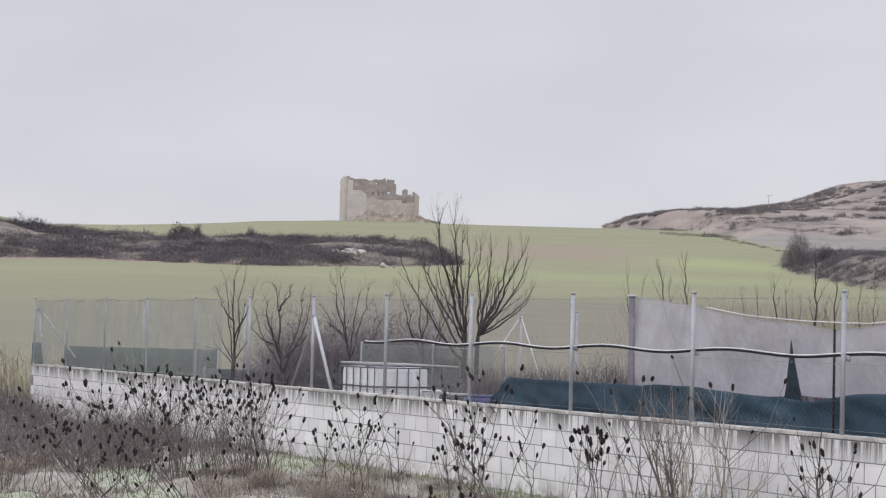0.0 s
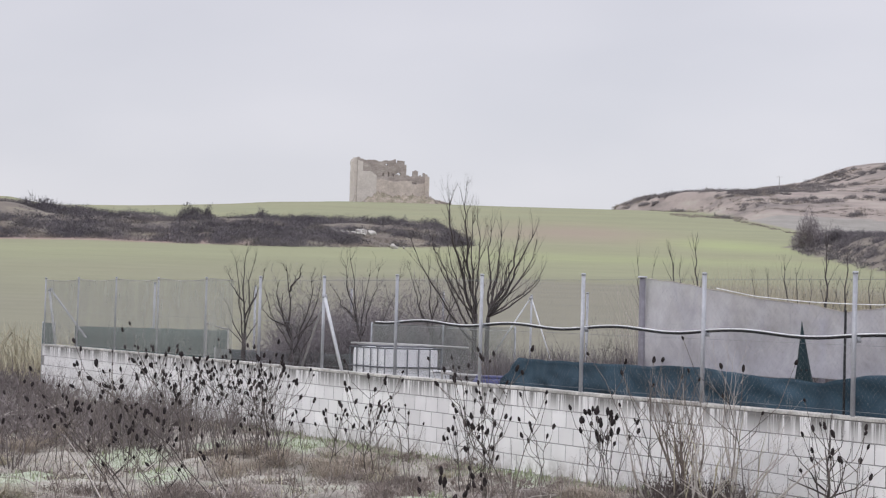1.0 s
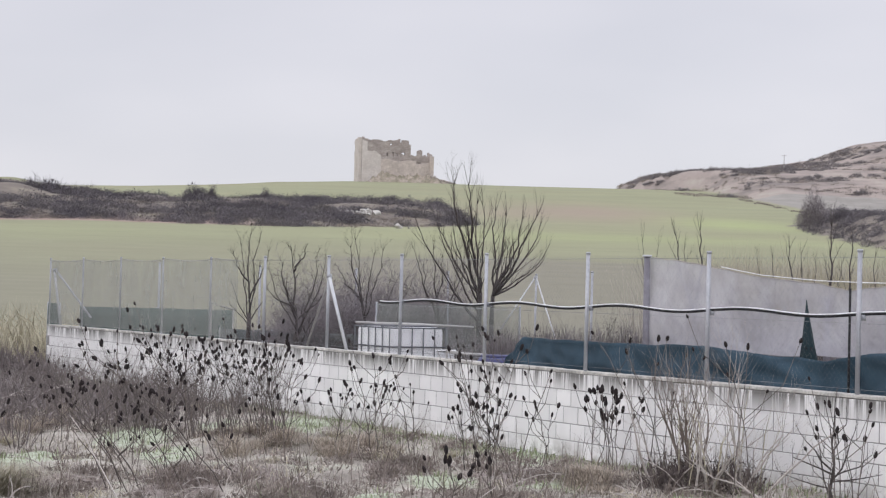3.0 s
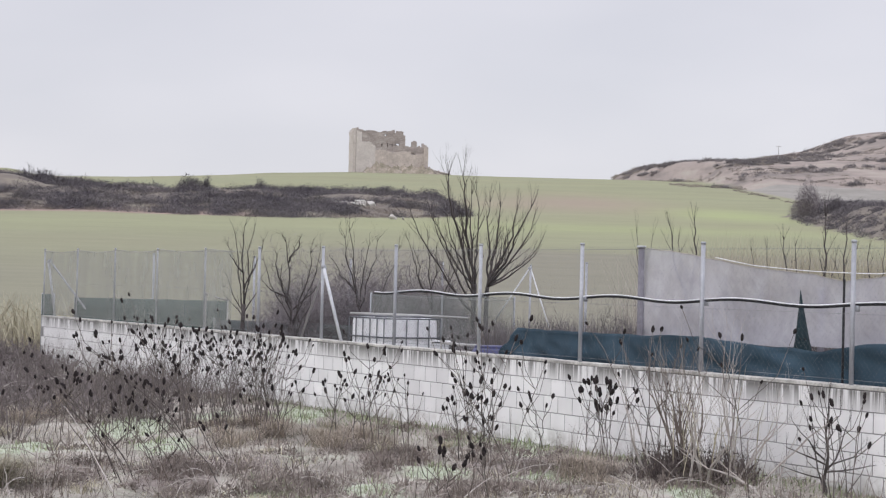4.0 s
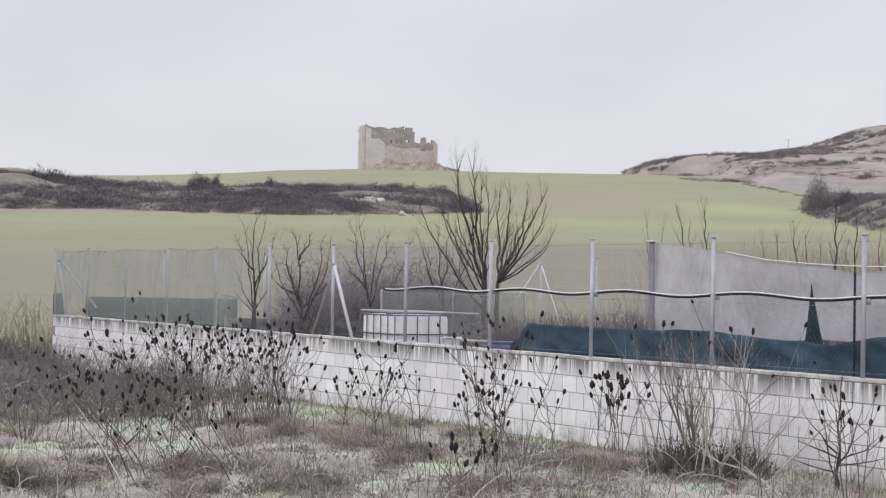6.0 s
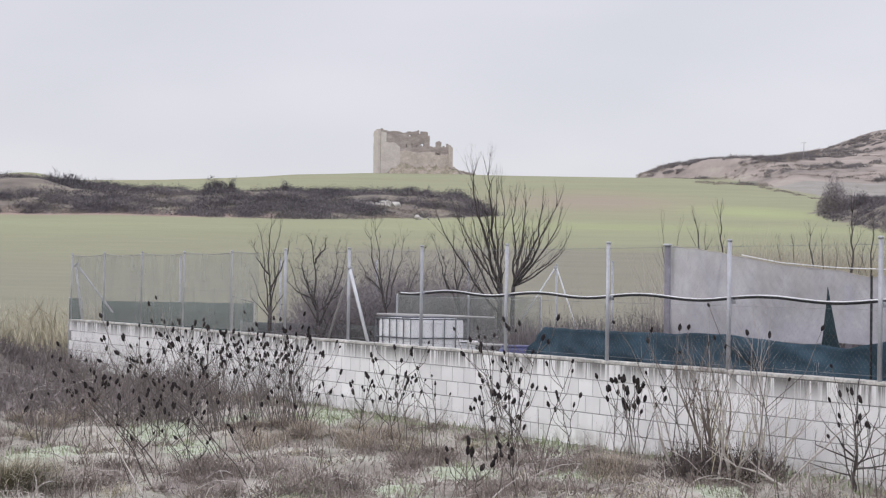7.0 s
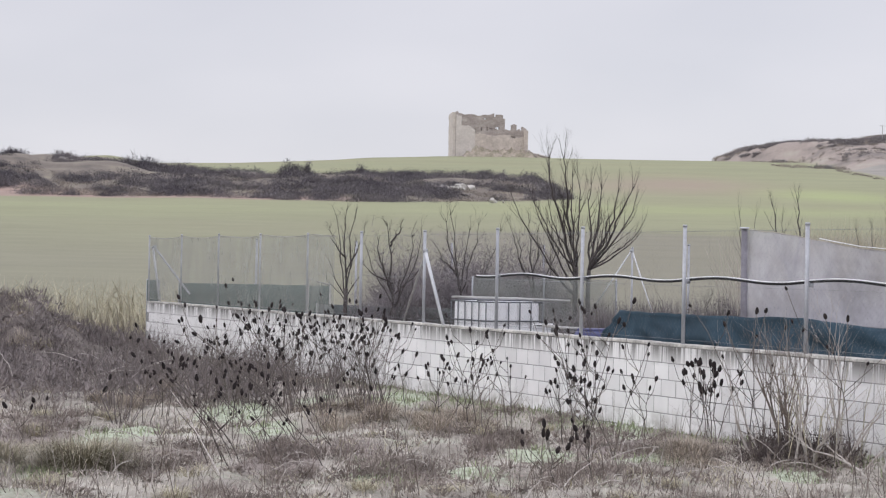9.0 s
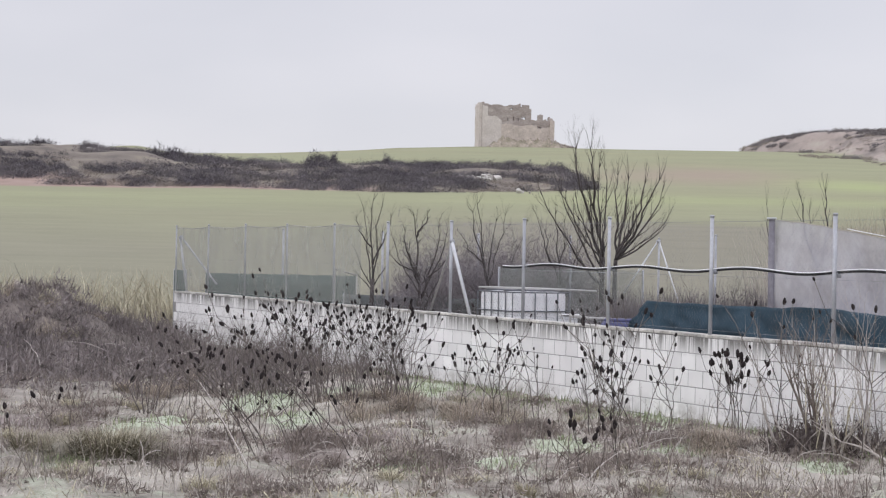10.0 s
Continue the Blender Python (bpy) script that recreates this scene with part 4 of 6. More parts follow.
shade = thing("shade_net", NET_A.x, NET_A.y, 0, 0, "pale grey shade net sagging between two posts", "net")
sheet("mesh_cloth", M_NET, shade_net, 240, 60, 0, shade)
rod("hem", [(Vector(shade_net(u, 1.0)), 0.007) for u in np.linspace(0.02, 1, 80)], M_PALESTEM, shade, 5)
rope = thing("rope", *NET_A.lerp(NET_B, 0.1), 0, "thin white rope strung above the sagging net", "rope")
rod("strand", [(NET_A.lerp(NET_B, u) + Vector((0, -0.1, float(np.interp(u, (0.2, 0.3, 0.45, 0.62, 0.72, 1.0), (2.45, 2.34, 2.27, 2.25, 2.32, 2.52))))), 0.007) for u in np.linspace(0.2, 1, 16)], M_TANK, rope, 5)
st = thing("stake", 4.04, 19.3, 0, 0, "thin black stake beside a fence post", "stake")
rod("pole", [((4.04, 19.3, -0.1), 0.016), ((4.035, 19.3, 2.09), 0.013)], M_HOSE, st, 6)


# ---- trees and shrubs ----
def bare_tree(name, x, y, limbs, trunk_z, trunk_r, seed, label, depth=3, wild=0.22, up=0.22, z0=0.0, leader=0.0):
    """A leafless tree: a short trunk, and limbs that reach for the given offsets (dx, dy, z)."""
    rng = random.Random(seed)
    t = thing(name, x, y, z0, 0, label, "tree")
    base = Vector((x, y, z0 - 0.2))
    fork = Vector((x, y, z0 + trunk_z))
    rod("trunk", [(base, trunk_r * 1.35), (Vector((x + 0.01, y, z0 + trunk_z * 0.3)), trunk_r * 1.05), (Vector((x - 0.015, y, z0 + trunk_z * 0.7)), trunk_r), (fork, trunk_r * 0.85)], M_BARK, t, 9)
    twigs = []
    for dx, dy, z, r in limbs:
        paths = []
        tip = Vector((x + dx, y + dy, z))
        d = tip - fork
        n = max(4, int(d.length / 0.16))
        start = fork.lerp(base, rng.uniform(0.0, 0.34)) if limbs[0][3] > 0.04 else fork.copy()
        if leader and (dx, dy, z, r) != limbs[0]:
            up_to = min(leader, max(0.0, 0.75 * (z - fork.z) / (limbs[0][2] - fork.z)))
            start = fork.lerp(Vector((x + limbs[0][0], y + limbs[0][1], limbs[0][2])), rng.uniform(-0.25, up_to))
        d = tip - start
        ph, amp = rng.uniform(0, 6), rng.uniform(0.01, 0.03)
        q, pts = start.copy(), []
        bow = Vector((dx, dy, 0)) * 0.14
        for k in range(n + 1):
            f = k / n
            q = start.lerp(tip, f) + bow * math.sin(math.pi * f) * 0.75 + Vector((math.sin(ph + 9 * f), math.cos(ph + 7 * f), 0)) * amp * min(1.0, 3 * f) + Vector((rng.gauss(0, 0.016), rng.gauss(0, 0.016), 0)) * (1 if 0 < k else 0)
            rr = 0.78 * r * (1 - 0.74 * f)
            pts.append((q.copy(), rr))
            if k > n * 0.15:
                side = Vector((rng.uniform(-1, 1), rng.uniform(-1, 1), rng.uniform(0.1, 0.9))).normalized()
                nd = (d.normalized() + side * 0.7).normalized()
                grow(rng, paths, q.copy(), nd, d.length * rng.uniform(0.12, 0.3) * (1.15 - 0.5 * f), rr * 0.5, depth - 2, up, wild, 3.4)
        for _ in range(3):
            nd = (pts[-1][0] - pts[-2][0]).normalized() + Vector((rng.uniform(-0.4, 0.4), rng.uniform(-0.4, 0.4), 0.3))
            grow(rng, paths, pts[-1][0].copy(), nd, d.length * rng.uniform(0.12, 0.22), pts[-1][1] * 0.75, 1, up, wild, 2)
        rod("limb", pts, M_BARK, t, 6)
        twigs += paths
    v, f = tubes(twigs, 3)
    o = hung(new("twig_growth", from_lists("twig_growth", v, f, M_BARK, True)), t)
    o["kind"] = "stuff"
    return t


DARK = "leafless tree with dark crooked upswept branches"
bare_tree("tree", 0.6, 36.0, [(-0.56, 0.1, 3.95, 0.05), (-0.27, -0.2, 3.95, 0.046), (0.04, 0.2, 3.6, 0.034), (-0.85, 0.2, 3.3, 0.026), (-1.12, -0.2, 3.05, 0.034), (-0.78, 0.2, 3.1, 0.03), (-0.5, -0.3, 3.0, 0.028), (-0.12, -0.3, 3.6, 0.036)],
          1.95, 0.05, 21, DARK, 4)
bare_tree("tree", 0.84, 36.15, [(0.0, 0.1, 3.5, 0.034), (0.22, 0.1, 3.4, 0.04), (0.4, -0.2, 3.0, 0.03), (0.55, 0.0, 3.35, 0.042), (0.75, -0.1, 3.4, 0.042), (0.85, 0.2, 3.15, 0.034), (0.85, -0.3, 2.5, 0.026), (1.0, 0.2, 2.75, 0.022)],
          1.9, 0.045, 27, DARK, 4)
bare_tree("tree", -3.82, 37.0, [(-0.05, 0.0, 2.95, 0.028), (0.36, 0.1, 2.65, 0.022), (-0.36, -0.1, 2.6, 0.022), (-0.44, 0.1, 2.15, 0.018), (-0.42, 0.0, 1.75, 0.014), (0.2, -0.2, 2.35, 0.02), (0.1, 0.2, 2.8, 0.022), (-0.2, 0.2, 2.75, 0.022), (0.38, 0.1, 2.1, 0.016)],
          1.45, 0.045, 22, "small leafless tree with a straight dark trunk", 4, 0.5, 0.05, leader=0.7)
bare_tree("tree", -0.16, 36.5, [(-0.36, 0, 2.4, 0.028), (0.3, 0.1, 2.25, 0.026), (-0.15, 0.2, 2.75, 0.026), (0.05, 0.1, 2.6, 0.022), (-0.5, 0.1, 2.75, 0.018), (0.45, 0.0, 2.6, 0.018)], 1.4, 0.05, 23, "small leafless fruit tree behind the tank", 4, 0.6, 0.02, leader=0.4)
bare_tree("tree", -1.56, 36.5, [(-0.33, 0, 2.75, 0.03), (-0.22, 0.1, 2.9, 0.026), (0.45, 0.2, 2.1, 0.022), (0.1, 0.1, 2.6, 0.022), (0.3, -0.1, 2.7, 0.02), (-0.5, -0.2, 2.3, 0.018), (0.7, 0.2, 2.6, 0.018)], 1.35, 0.045, 24, "small leafless fruit tree with forked dark limbs", 4, 0.6, 0.02, leader=0.5)
bare_tree("tree", -2.85, 36.3, [(-0.1, 0, 2.65, 0.036), (-0.35, 0.1, 2.35, 0.032), (0.35, 0.2, 2.45, 0.032), (0.15, -0.2, 2.7, 0.03), (-0.55, 0.0, 1.9, 0.026), (0.6, 0.1, 2.0, 0.026), (-0.2, -0.3, 2.1, 0.028), (0.4, -0.2, 1.7, 0.022), (-0.6, 0.2, 2.3, 0.02), (0.55, -0.1, 2.5, 0.02)],
          1.1, 0.06, 25, "low spreading bare tree with a dense dark tangle of twigs", 4, 1.0, -0.08, leader=0.8)
SAPLING = "thin bare sapling with a few dark twigs"
for k, (x, y, limbs) in enumerate(((4.24, 33.0, [(0.1, 0, 3.12, 0.034), (-0.35, 0.1, 3.02, 0.03), (-0.2, 0, 2.75, 0.02)]), (3.5, 33.5, [(-0.15, 0, 2.9, 0.014), (0.12, 0, 2.85, 0.014)]),
                                   (6.57, 33.0, [(-0.02, 0, 3.25, 0.036), (0.2, 0.1, 2.6, 0.016)]), (6.95, 33.1, [(-0.03, 0, 3.05, 0.03), (0.15, 0, 2.7, 0.016)]), (6.1, 33.2, [(-0.22, 0, 2.85, 0.03), (0.02, 0.1, 2.75, 0.022), (0.25, 0, 2.6, 0.016)]),
                                   (5.5, 33.6, [(-0.1, 0, 2.65, 0.016), (0.2, 0, 2.7, 0.016)]), (7.5, 33.4, [(-0.1, 0, 2.75, 0.02), (0.2, 0, 2.85, 0.018)]))):
    bare_tree("sapling", x, y, limbs, 1.6, 0.03, 40 + k, SAPLING, 3)


def shrub(name, x, y, z0, hgt, spread, stems, seed, label, material=None, depth=2, r=0.012, up=0.3, wild=0.3, kids=3):
    rng = random.Random(seed)
    t = thing(name, x, y, z0, 0, label, "shrub")
    twigs = []
    for _ in range(stems):
        paths = []
        a = rng.uniform(0, 2 * math.pi)
        o = rng.uniform(0, 0.16)
        d = Vector((math.cos(a) * spread, math.sin(a) * spread, 1.0))
        grow(rng, paths, Vector((x + o * math.cos(a), y + o * math.sin(a), z0 - 0.04)), d, hgt * rng.uniform(0.45, 0.75), r * rng.uniform(0.7, 1.2), depth, up, wild, kids)
        rod("stem", paths[-1], material or M_TWIG, t, 5)
        twigs += paths[:-1]
    v, f = tubes(twigs, 3)
    o = hung(new("twig_growth", from_lists("twig_growth", v, f, material or M_TWIG)), t)
    o["kind"] = "stuff"
    return t


LBL = "dense tangle of bare grey-brown shrub twigs"
for k, (x, y, h, sp, n) in enumerate(((-2.9, 37.3, 2.2, 0.5, 9), (-2.5, 37.0, 2.5, 0.5, 8), (-2.8, 36.2, 1.8, 0.8, 8), (-2.15, 37.6, 2.1, 0.5, 7), (-1.8, 37.2, 2.9, 0.32, 8),
                                     (-1.3, 37.4, 2.5, 0.4, 7), (-0.85, 37.6, 2.4, 0.4, 7), (-1.5, 36.2, 1.8, 0.6, 7), (-0.1, 37.3, 2.1, 0.5, 7), (2.6, 33.5, 1.7, 0.7, 8), (3.4, 32.6, 1.6, 0.7, 8), (1.9, 34.2, 1.4, 0.9, 9), (2.3, 33.0, 1.35, 0.9, 9), (3.0, 31.5, 1.3, 0.9, 9),
                                     (1.6, 36.5, 1.55, 0.7, 8), (4.6, 33.2, 2.4, 0.3, 8), (5.4, 33.5, 2.5, 0.3, 9), (6.4, 33.6, 2.6, 0.3, 9), (7.4, 33.2, 2.5, 0.3, 9), (8.1, 33.6, 2.5, 0.3, 8))):
    shrub("shrub", x, y, 0, h * 0.85 if k < 9 else h, sp * 1.8 if k < 9 else sp, n, 60 + k, LBL, M_BRUSH if k < 9 else M_SHRUB, depth=3 if k < 9 else 2, r=0.022, up=0.0, wild=0.95, kids=3.2)


for k, (x, y, h, sp, n) in enumerate(((-2.75, 35.3, 1.9, 0.7, 8), (-2.35, 35.4, 1.9, 0.6, 7), (-1.5, 35.3, 2.3, 0.3, 5), (-1.1, 35.5, 1.8, 0.5, 5), (-0.35, 35.4, 1.9, 0.4, 5), (-3.1, 35.5, 1.4, 0.9, 6), (-1.9, 35.6, 1.7, 0.7, 6))):
    shrub("shrub", x, y, 0, h, sp, n, 160 + k, "dark crooked bare shrub among paler brush", M_BARK, depth=2, r=0.024, up=-0.02, wild=0.95, kids=3)
for k, (x, y, h, sp) in enumerate(((2.75, 31.6, 2.0, 0.5), (3.05, 31.2, 1.9, 0.7), (2.45, 32.2, 1.7, 0.7), (1.75, 33.0, 1.75, 0.4), (5.0, 31.2, 1.7, 0.8), (6.3, 31.0, 1.7, 0.8))):
    shrub("bramble", x, y, 0, h, sp, 7, 170 + k, "arching dark bramble stems behind the windbreak", M_BARK, depth=2, r=0.012, up=-0.05, wild=0.6, kids=3)


def np_mesh(name, verts, tris, material):
    me = bpy.data.meshes.new(name)
    me.vertices.add(len(verts))
    me.vertices.foreach_set("co", np.asarray(verts, np.float32).ravel())
    me.loops.add(len(tris) * 3)
    me.loops.foreach_set("vertex_index", np.asarray(tris, np.int32).ravel())
    me.polygons.add(len(tris))
    me.polygons.foreach_set("loop_start", np.arange(0, len(tris) * 3, 3, dtype=np.int32))
    me.materials.append(material)
    me.update(calc_edges=True)
    return me


def blades(name, xy, z, hgt, width, lean, material, seed, label, category, droop=0.5):
    """Grass: each blade a bent, tapered strip."""
    rng = np.random.default_rng(seed)
    n = len(xy)
    a, b = rng.uniform(0, 2 * np.pi, n), rng.uniform(0, 2 * np.pi, n)
    side = np.stack([np.cos(a), np.sin(a), np.zeros(n)], 1) * (width * rng.uniform(0.6, 1.4, n))[:, None]
    tilt = np.stack([np.cos(b), np.sin(b), np.zeros(n)], 1) * (lean * rng.uniform(0.1, 1.0, n))[:, None]
    up = np.array([0, 0, 1.0])
    base = np.c_[xy, z]
    h = hgt[:, None]
    mid = base + (tilt * 0.45 + up * 0.62) * h
    tip = base + (tilt * 1.25 + up * (1.0 - droop * np.linalg.norm(tilt, axis=1)[:, None])) * h
    v = np.stack([base - side, base + side, mid - side * 0.75, mid + side * 0.75, tip], 1).reshape(-1, 3)
    o = np.arange(n)[:, None] * 5
    tris = np.concatenate([o + [0, 1, 3], o + [0, 3, 2], o + [2, 3, 4]], 1).reshape(-1, 3)
    return tagged(new(name, np_mesh(name, v, tris, material)), label, category, kind="stuff")


def verge_points(n, seed, y0=14.5, y1=44.0, keep=None, gap=0.06):
    """Random places on the verge in front of the wall, thinner with distance."""
    rng = np.random.default_rng(seed)
    y = y0 + (y1 - y0) * rng.uniform(0, 1, n) ** 1.25
    x = rng.uniform(-0.34, 0.27, n) * y
    d, s = near_wall(x, y)
    ok = ((d > gap) & (s < WALL_LEN)) | (s < -0.5)
    if keep is not None:
        ok &= keep(x, y, d, s, rng)
    return np.stack([x[ok], y[ok]], 1)


def ground_z(xy):
    z = height(xy[:, 0], xy[:, 1])
    return z + np.array([rough(x, y) for x, y in xy]) - 0.012


def tuftness(x, y, k=0.9, off=0.0):
    return np.array([noise.noise((a * k, b * k, off)) for a, b in zip(x, y)])


def green_keep(x, y, d, s, rng):
    g = np.maximum(np.maximum(0.2 * patch(x, y, MOSS), 0.8 * patch(x, y, GREENS)), 0.7 * np.exp(-(d / 0.5) ** 2) * (s > 11))
    return rng.uniform(0, 1, len(x)) < g


rg = np.random.default_rng(5)
p = verge_points(120000, 1, keep=lambda x, y, d, s, r: (tuftness(x, y) + r.uniform(-0.5, 0.5, len(x))) > 0.16 + 0.9 * patch(x, y, MOSS) + 0.35 * patch(x, y, LITTER))
blades("dead_grass", p, ground_z(p), rg.uniform(0.03, 0.085, len(p)), np.full(len(p), 0.0045), np.full(len(p), 2.4), M_GRASS, 2, "matted dead grey-brown grass on the verge", "grass")
p = verge_points(20000, 3, keep=lambda x, y, d, s, r: (tuftness(x, y, 0.9, 8.0) + r.uniform(-0.2, 0.2, len(x))) > 0.24 + patch(x, y, MOSS, 1.3))
blades("dry_tuft", p, ground_z(p), rg.uniform(0.06, 0.17, len(p)), np.full(len(p), 0.0045), np.full(len(p), 1.6), M_STRAW, 4, "drooping tufts of straw-coloured dry grass", "grass")
p = verge_points(170000, 5, keep=green_keep, gap=0.03)
blades("green_grass", p, ground_z(p), rg.uniform(0.03, 0.12, len(p)), np.full(len(p), 0.006), np.full(len(p), 0.7), M_GREENGRASS, 6, "short green grass in patches along the wall foot", "grass")


def thicket_keep(x, y, d, s, rng):
    left = np.exp(-((d - 1.3) / 1.5) ** 2) * (s < 13.5) * (s > -3)
    wild = 0.8 * (s < 1.0) * (y > 24)
    return rng.uniform(0, 1, len(x)) < np.maximum(left, wild) * (0.55 + 0.7 * tuftness(x, y, 0.6, 3.0))


p = verge_points(42000, 7, y0=22, y1=46, keep=thicket_keep)
blades("dry_weed_thicket", p, ground_z(p), rg.uniform(0.12, 0.75, len(p)) ** 1.3, np.full(len(p), 0.0042), np.full(len(p), 0.95), M_TWIG, 8, "thicket of dry grey-brown weed stems", "weeds", 0.2)
p = verge_points(2200, 17, y0=15, y1=30)
blades("dry_stem", p, ground_z(p), rg.uniform(0.2, 0.6, len(p)), np.full(len(p), 0.0032), np.full(len(p), 0.9), M_STALK, 18, "scattered thin dry weed stems", "weeds", 0.15)

p = verge_points(1700, 19, y0=14.8, y1=27)
blades("bleached_stem", p, ground_z(p), 0.08 + 0.36 * rg.uniform(0, 1, len(p)) ** 2, np.full(len(p), 0.0038), np.full(len(p), 0.75), M_PALESTEM, 20, "scattered bleached dead stems standing in the grass", "weeds", 0.2)

# tall straw grass behind the end of the wall, and along the field edge
q = np.stack([rg.uniform(-17, -8.7, 9000), rg.uniform(41.5, 49, 9000)], 1)
q = q[tuftness(q[:, 0], q[:, 1], 0.5, 2) + rg.uniform(-0.3, 0.3, len(q)) > -0.1]
blades("reed_grass", q, height(q[:, 0], q[:, 1]), 0.25 + 1.45 * rg.uniform(0, 1, len(q)) ** 2.2, np.full(len(q), 0.011), np.full(len(q), 0.7), M_STRAW, 9, "tall pale reed grass at the field edge", "grass", 0.2)
q = np.stack([rg.uniform(-12, 14, 26000), rg.uniform(47, 62, 26000)], 1)
blades("edge_grass", q, height(q[:, 0], q[:, 1]), rg.uniform(0.15, 0.6, len(q)), np.full(len(q), 0.007), np.full(len(q), 0.5), M_STRAW, 10, "rough dry grass along the field edge", "grass", 0.3)
q = np.stack([rg.uniform(3.3, 9.8, 5200), rg.uniform(32, 37, 5200)], 1)
blades("dry_weed_row", q, height(q[:, 0], q[:, 1]), 0.8 + 1.95 * rg.uniform(0, 1, len(q)) ** 1.5, np.full(len(q), 0.006), np.full(len(q), 0.22), M_GRASS, 11, "row of tall dry weed stems behind the shade net", "weeds", 0.1)
g2 = np.random.default_rng(211)
q = np.stack([g2.uniform(0.7, 9.6, 9000), g2.uniform(30.6, 33.0, 9000)], 1)
hh = 1.36 + 0.2 * tuftness(q[:, 0], q[:, 1], 1.3, 5.0) + g2.uniform(-0.35, 0.2, len(q))
blades("dry_weed_band", q, height(q[:, 0], q[:, 1]), hh, np.full(len(q), 0.008), np.full(len(q), 0.25), M_SHRUB, 212, "dense band of dead grey-brown weeds inside the yard", "weeds", 0.1)
q = np.stack([g2.uniform(4.3, 9.9, 9000), g2.uniform(33.5, 37, 9000)], 1)
blades("dry_weed_row", q, height(q[:, 0], q[:, 1]), 2.0 + (0.75 + 0.35 * tuftness(q[:, 0], q[:, 1], 1.1, 6.0)) * g2.uniform(0, 1, len(q)) + 0.45 * g2.uniform(0, 1, len(q)) ** 4, np.full(len(q), 0.008), np.full(len(q), 0.2), M_STRAW, 213, "row of tall bleached weed stems behind the shade net", "weeds", 0.1)
q = np.stack([rg.uniform(-8, 9, 26000), rg.uniform(20, 46, 26000)], 1)
dd, ss = near_wall(q[:, 0], q[:, 1])
q = q[(dd < -0.6) & (q[:, 1] < 46)]
blades("yard_grass", q, height(q[:, 0], q[:, 1]), rg.uniform(0.1, 0.75, len(q)), np.full(len(q), 0.006), np.full(len(q), 0.5), M_GRASS, 12, "rough dead grass inside the yard", "grass", 0.3)


def tuft(x, y, n, r, hgt, seed, name="rush_tuft", material=None, label="arching tuft of olive-brown rushes"):
    g = np.random.default_rng(seed)
    a, d = g.uniform(0, 2 * np.pi, n), r * np.sqrt(g.uniform(0, 1, n)) * 0.45
    xy = np.stack([x + d * np.cos(a), y + d * np.sin(a)], 1)
    side = np.stack([-np.sin(a), np.cos(a), np.zeros(n)], 1) * 0.003
    b = a + g.normal(0, 0.55, n)
    out = np.stack([np.cos(b), np.sin(b), np.zeros(n)], 1) * g.uniform(0.05, 1.0, n)[:, None] * r
    h = (hgt * g.uniform(0.3, 1.0, n))[:, None]
    base = np.c_[xy, height(xy[:, 0], xy[:, 1]) - 0.02]
    up = np.array([0, 0, 1.0])
    bend = (np.linalg.norm(out, axis=1) / r)[:, None]
    mid, tip = base + out * 0.35 + up * h * 0.7, base + out * 1.15 + up * h * (1.15 - 0.55 * bend)
    v = np.stack([base - side, base + side, mid - side * 0.8, mid + side * 0.8, tip], 1).reshape(-1, 3)
    o = np.arange(n)[:, None] * 5
    tris = np.concatenate([o + [0, 1, 3], o + [0, 3, 2], o + [2, 3, 4]], 1).reshape(-1, 3)
    return tagged(new(name, np_mesh(name, v, tris, material or M_RUSH)), label, "grass tuft", name + "s")


tuft(-4.2, 17.4, 2600, 0.72, 0.44, 1)
tuft(-5.0, 17.6, 600, 0.45, 0.25, 2)
for k, (x, y) in enumerate(verge_points(110, 47, y0=15.5, y1=32, gap=0.5, keep=lambda x, y, d, s, r: patch(x, y, MOSS, 1.4) < 0.2)):
    tuft(float(x), float(y), 190, float(rg.uniform(0.15, 0.36)), float(rg.uniform(0.07, 0.17)), 300 + k, "straw_tussock", M_STRAW if k % 3 else M_GRASS, "drooping tussock of bleached dry grass")
for cx, cy, rx, ry in TUSSOCKS:
    for k in range(16):
        x, y = float(cx + rg.normal(0, 0.55) * rx), float(cy + rg.normal(0, 0.55) * ry)
        if near_wall(x, y)[0] > 0.4:
            tuft(x, y, 260, float(rg.uniform(0.25, 0.45)), float(rg.uniform(0.14, 0.28)), 800 + k + int(cx * 100) % 97, "straw_tussock", M_TAN, "dense tan tussock of drooping dead grass")


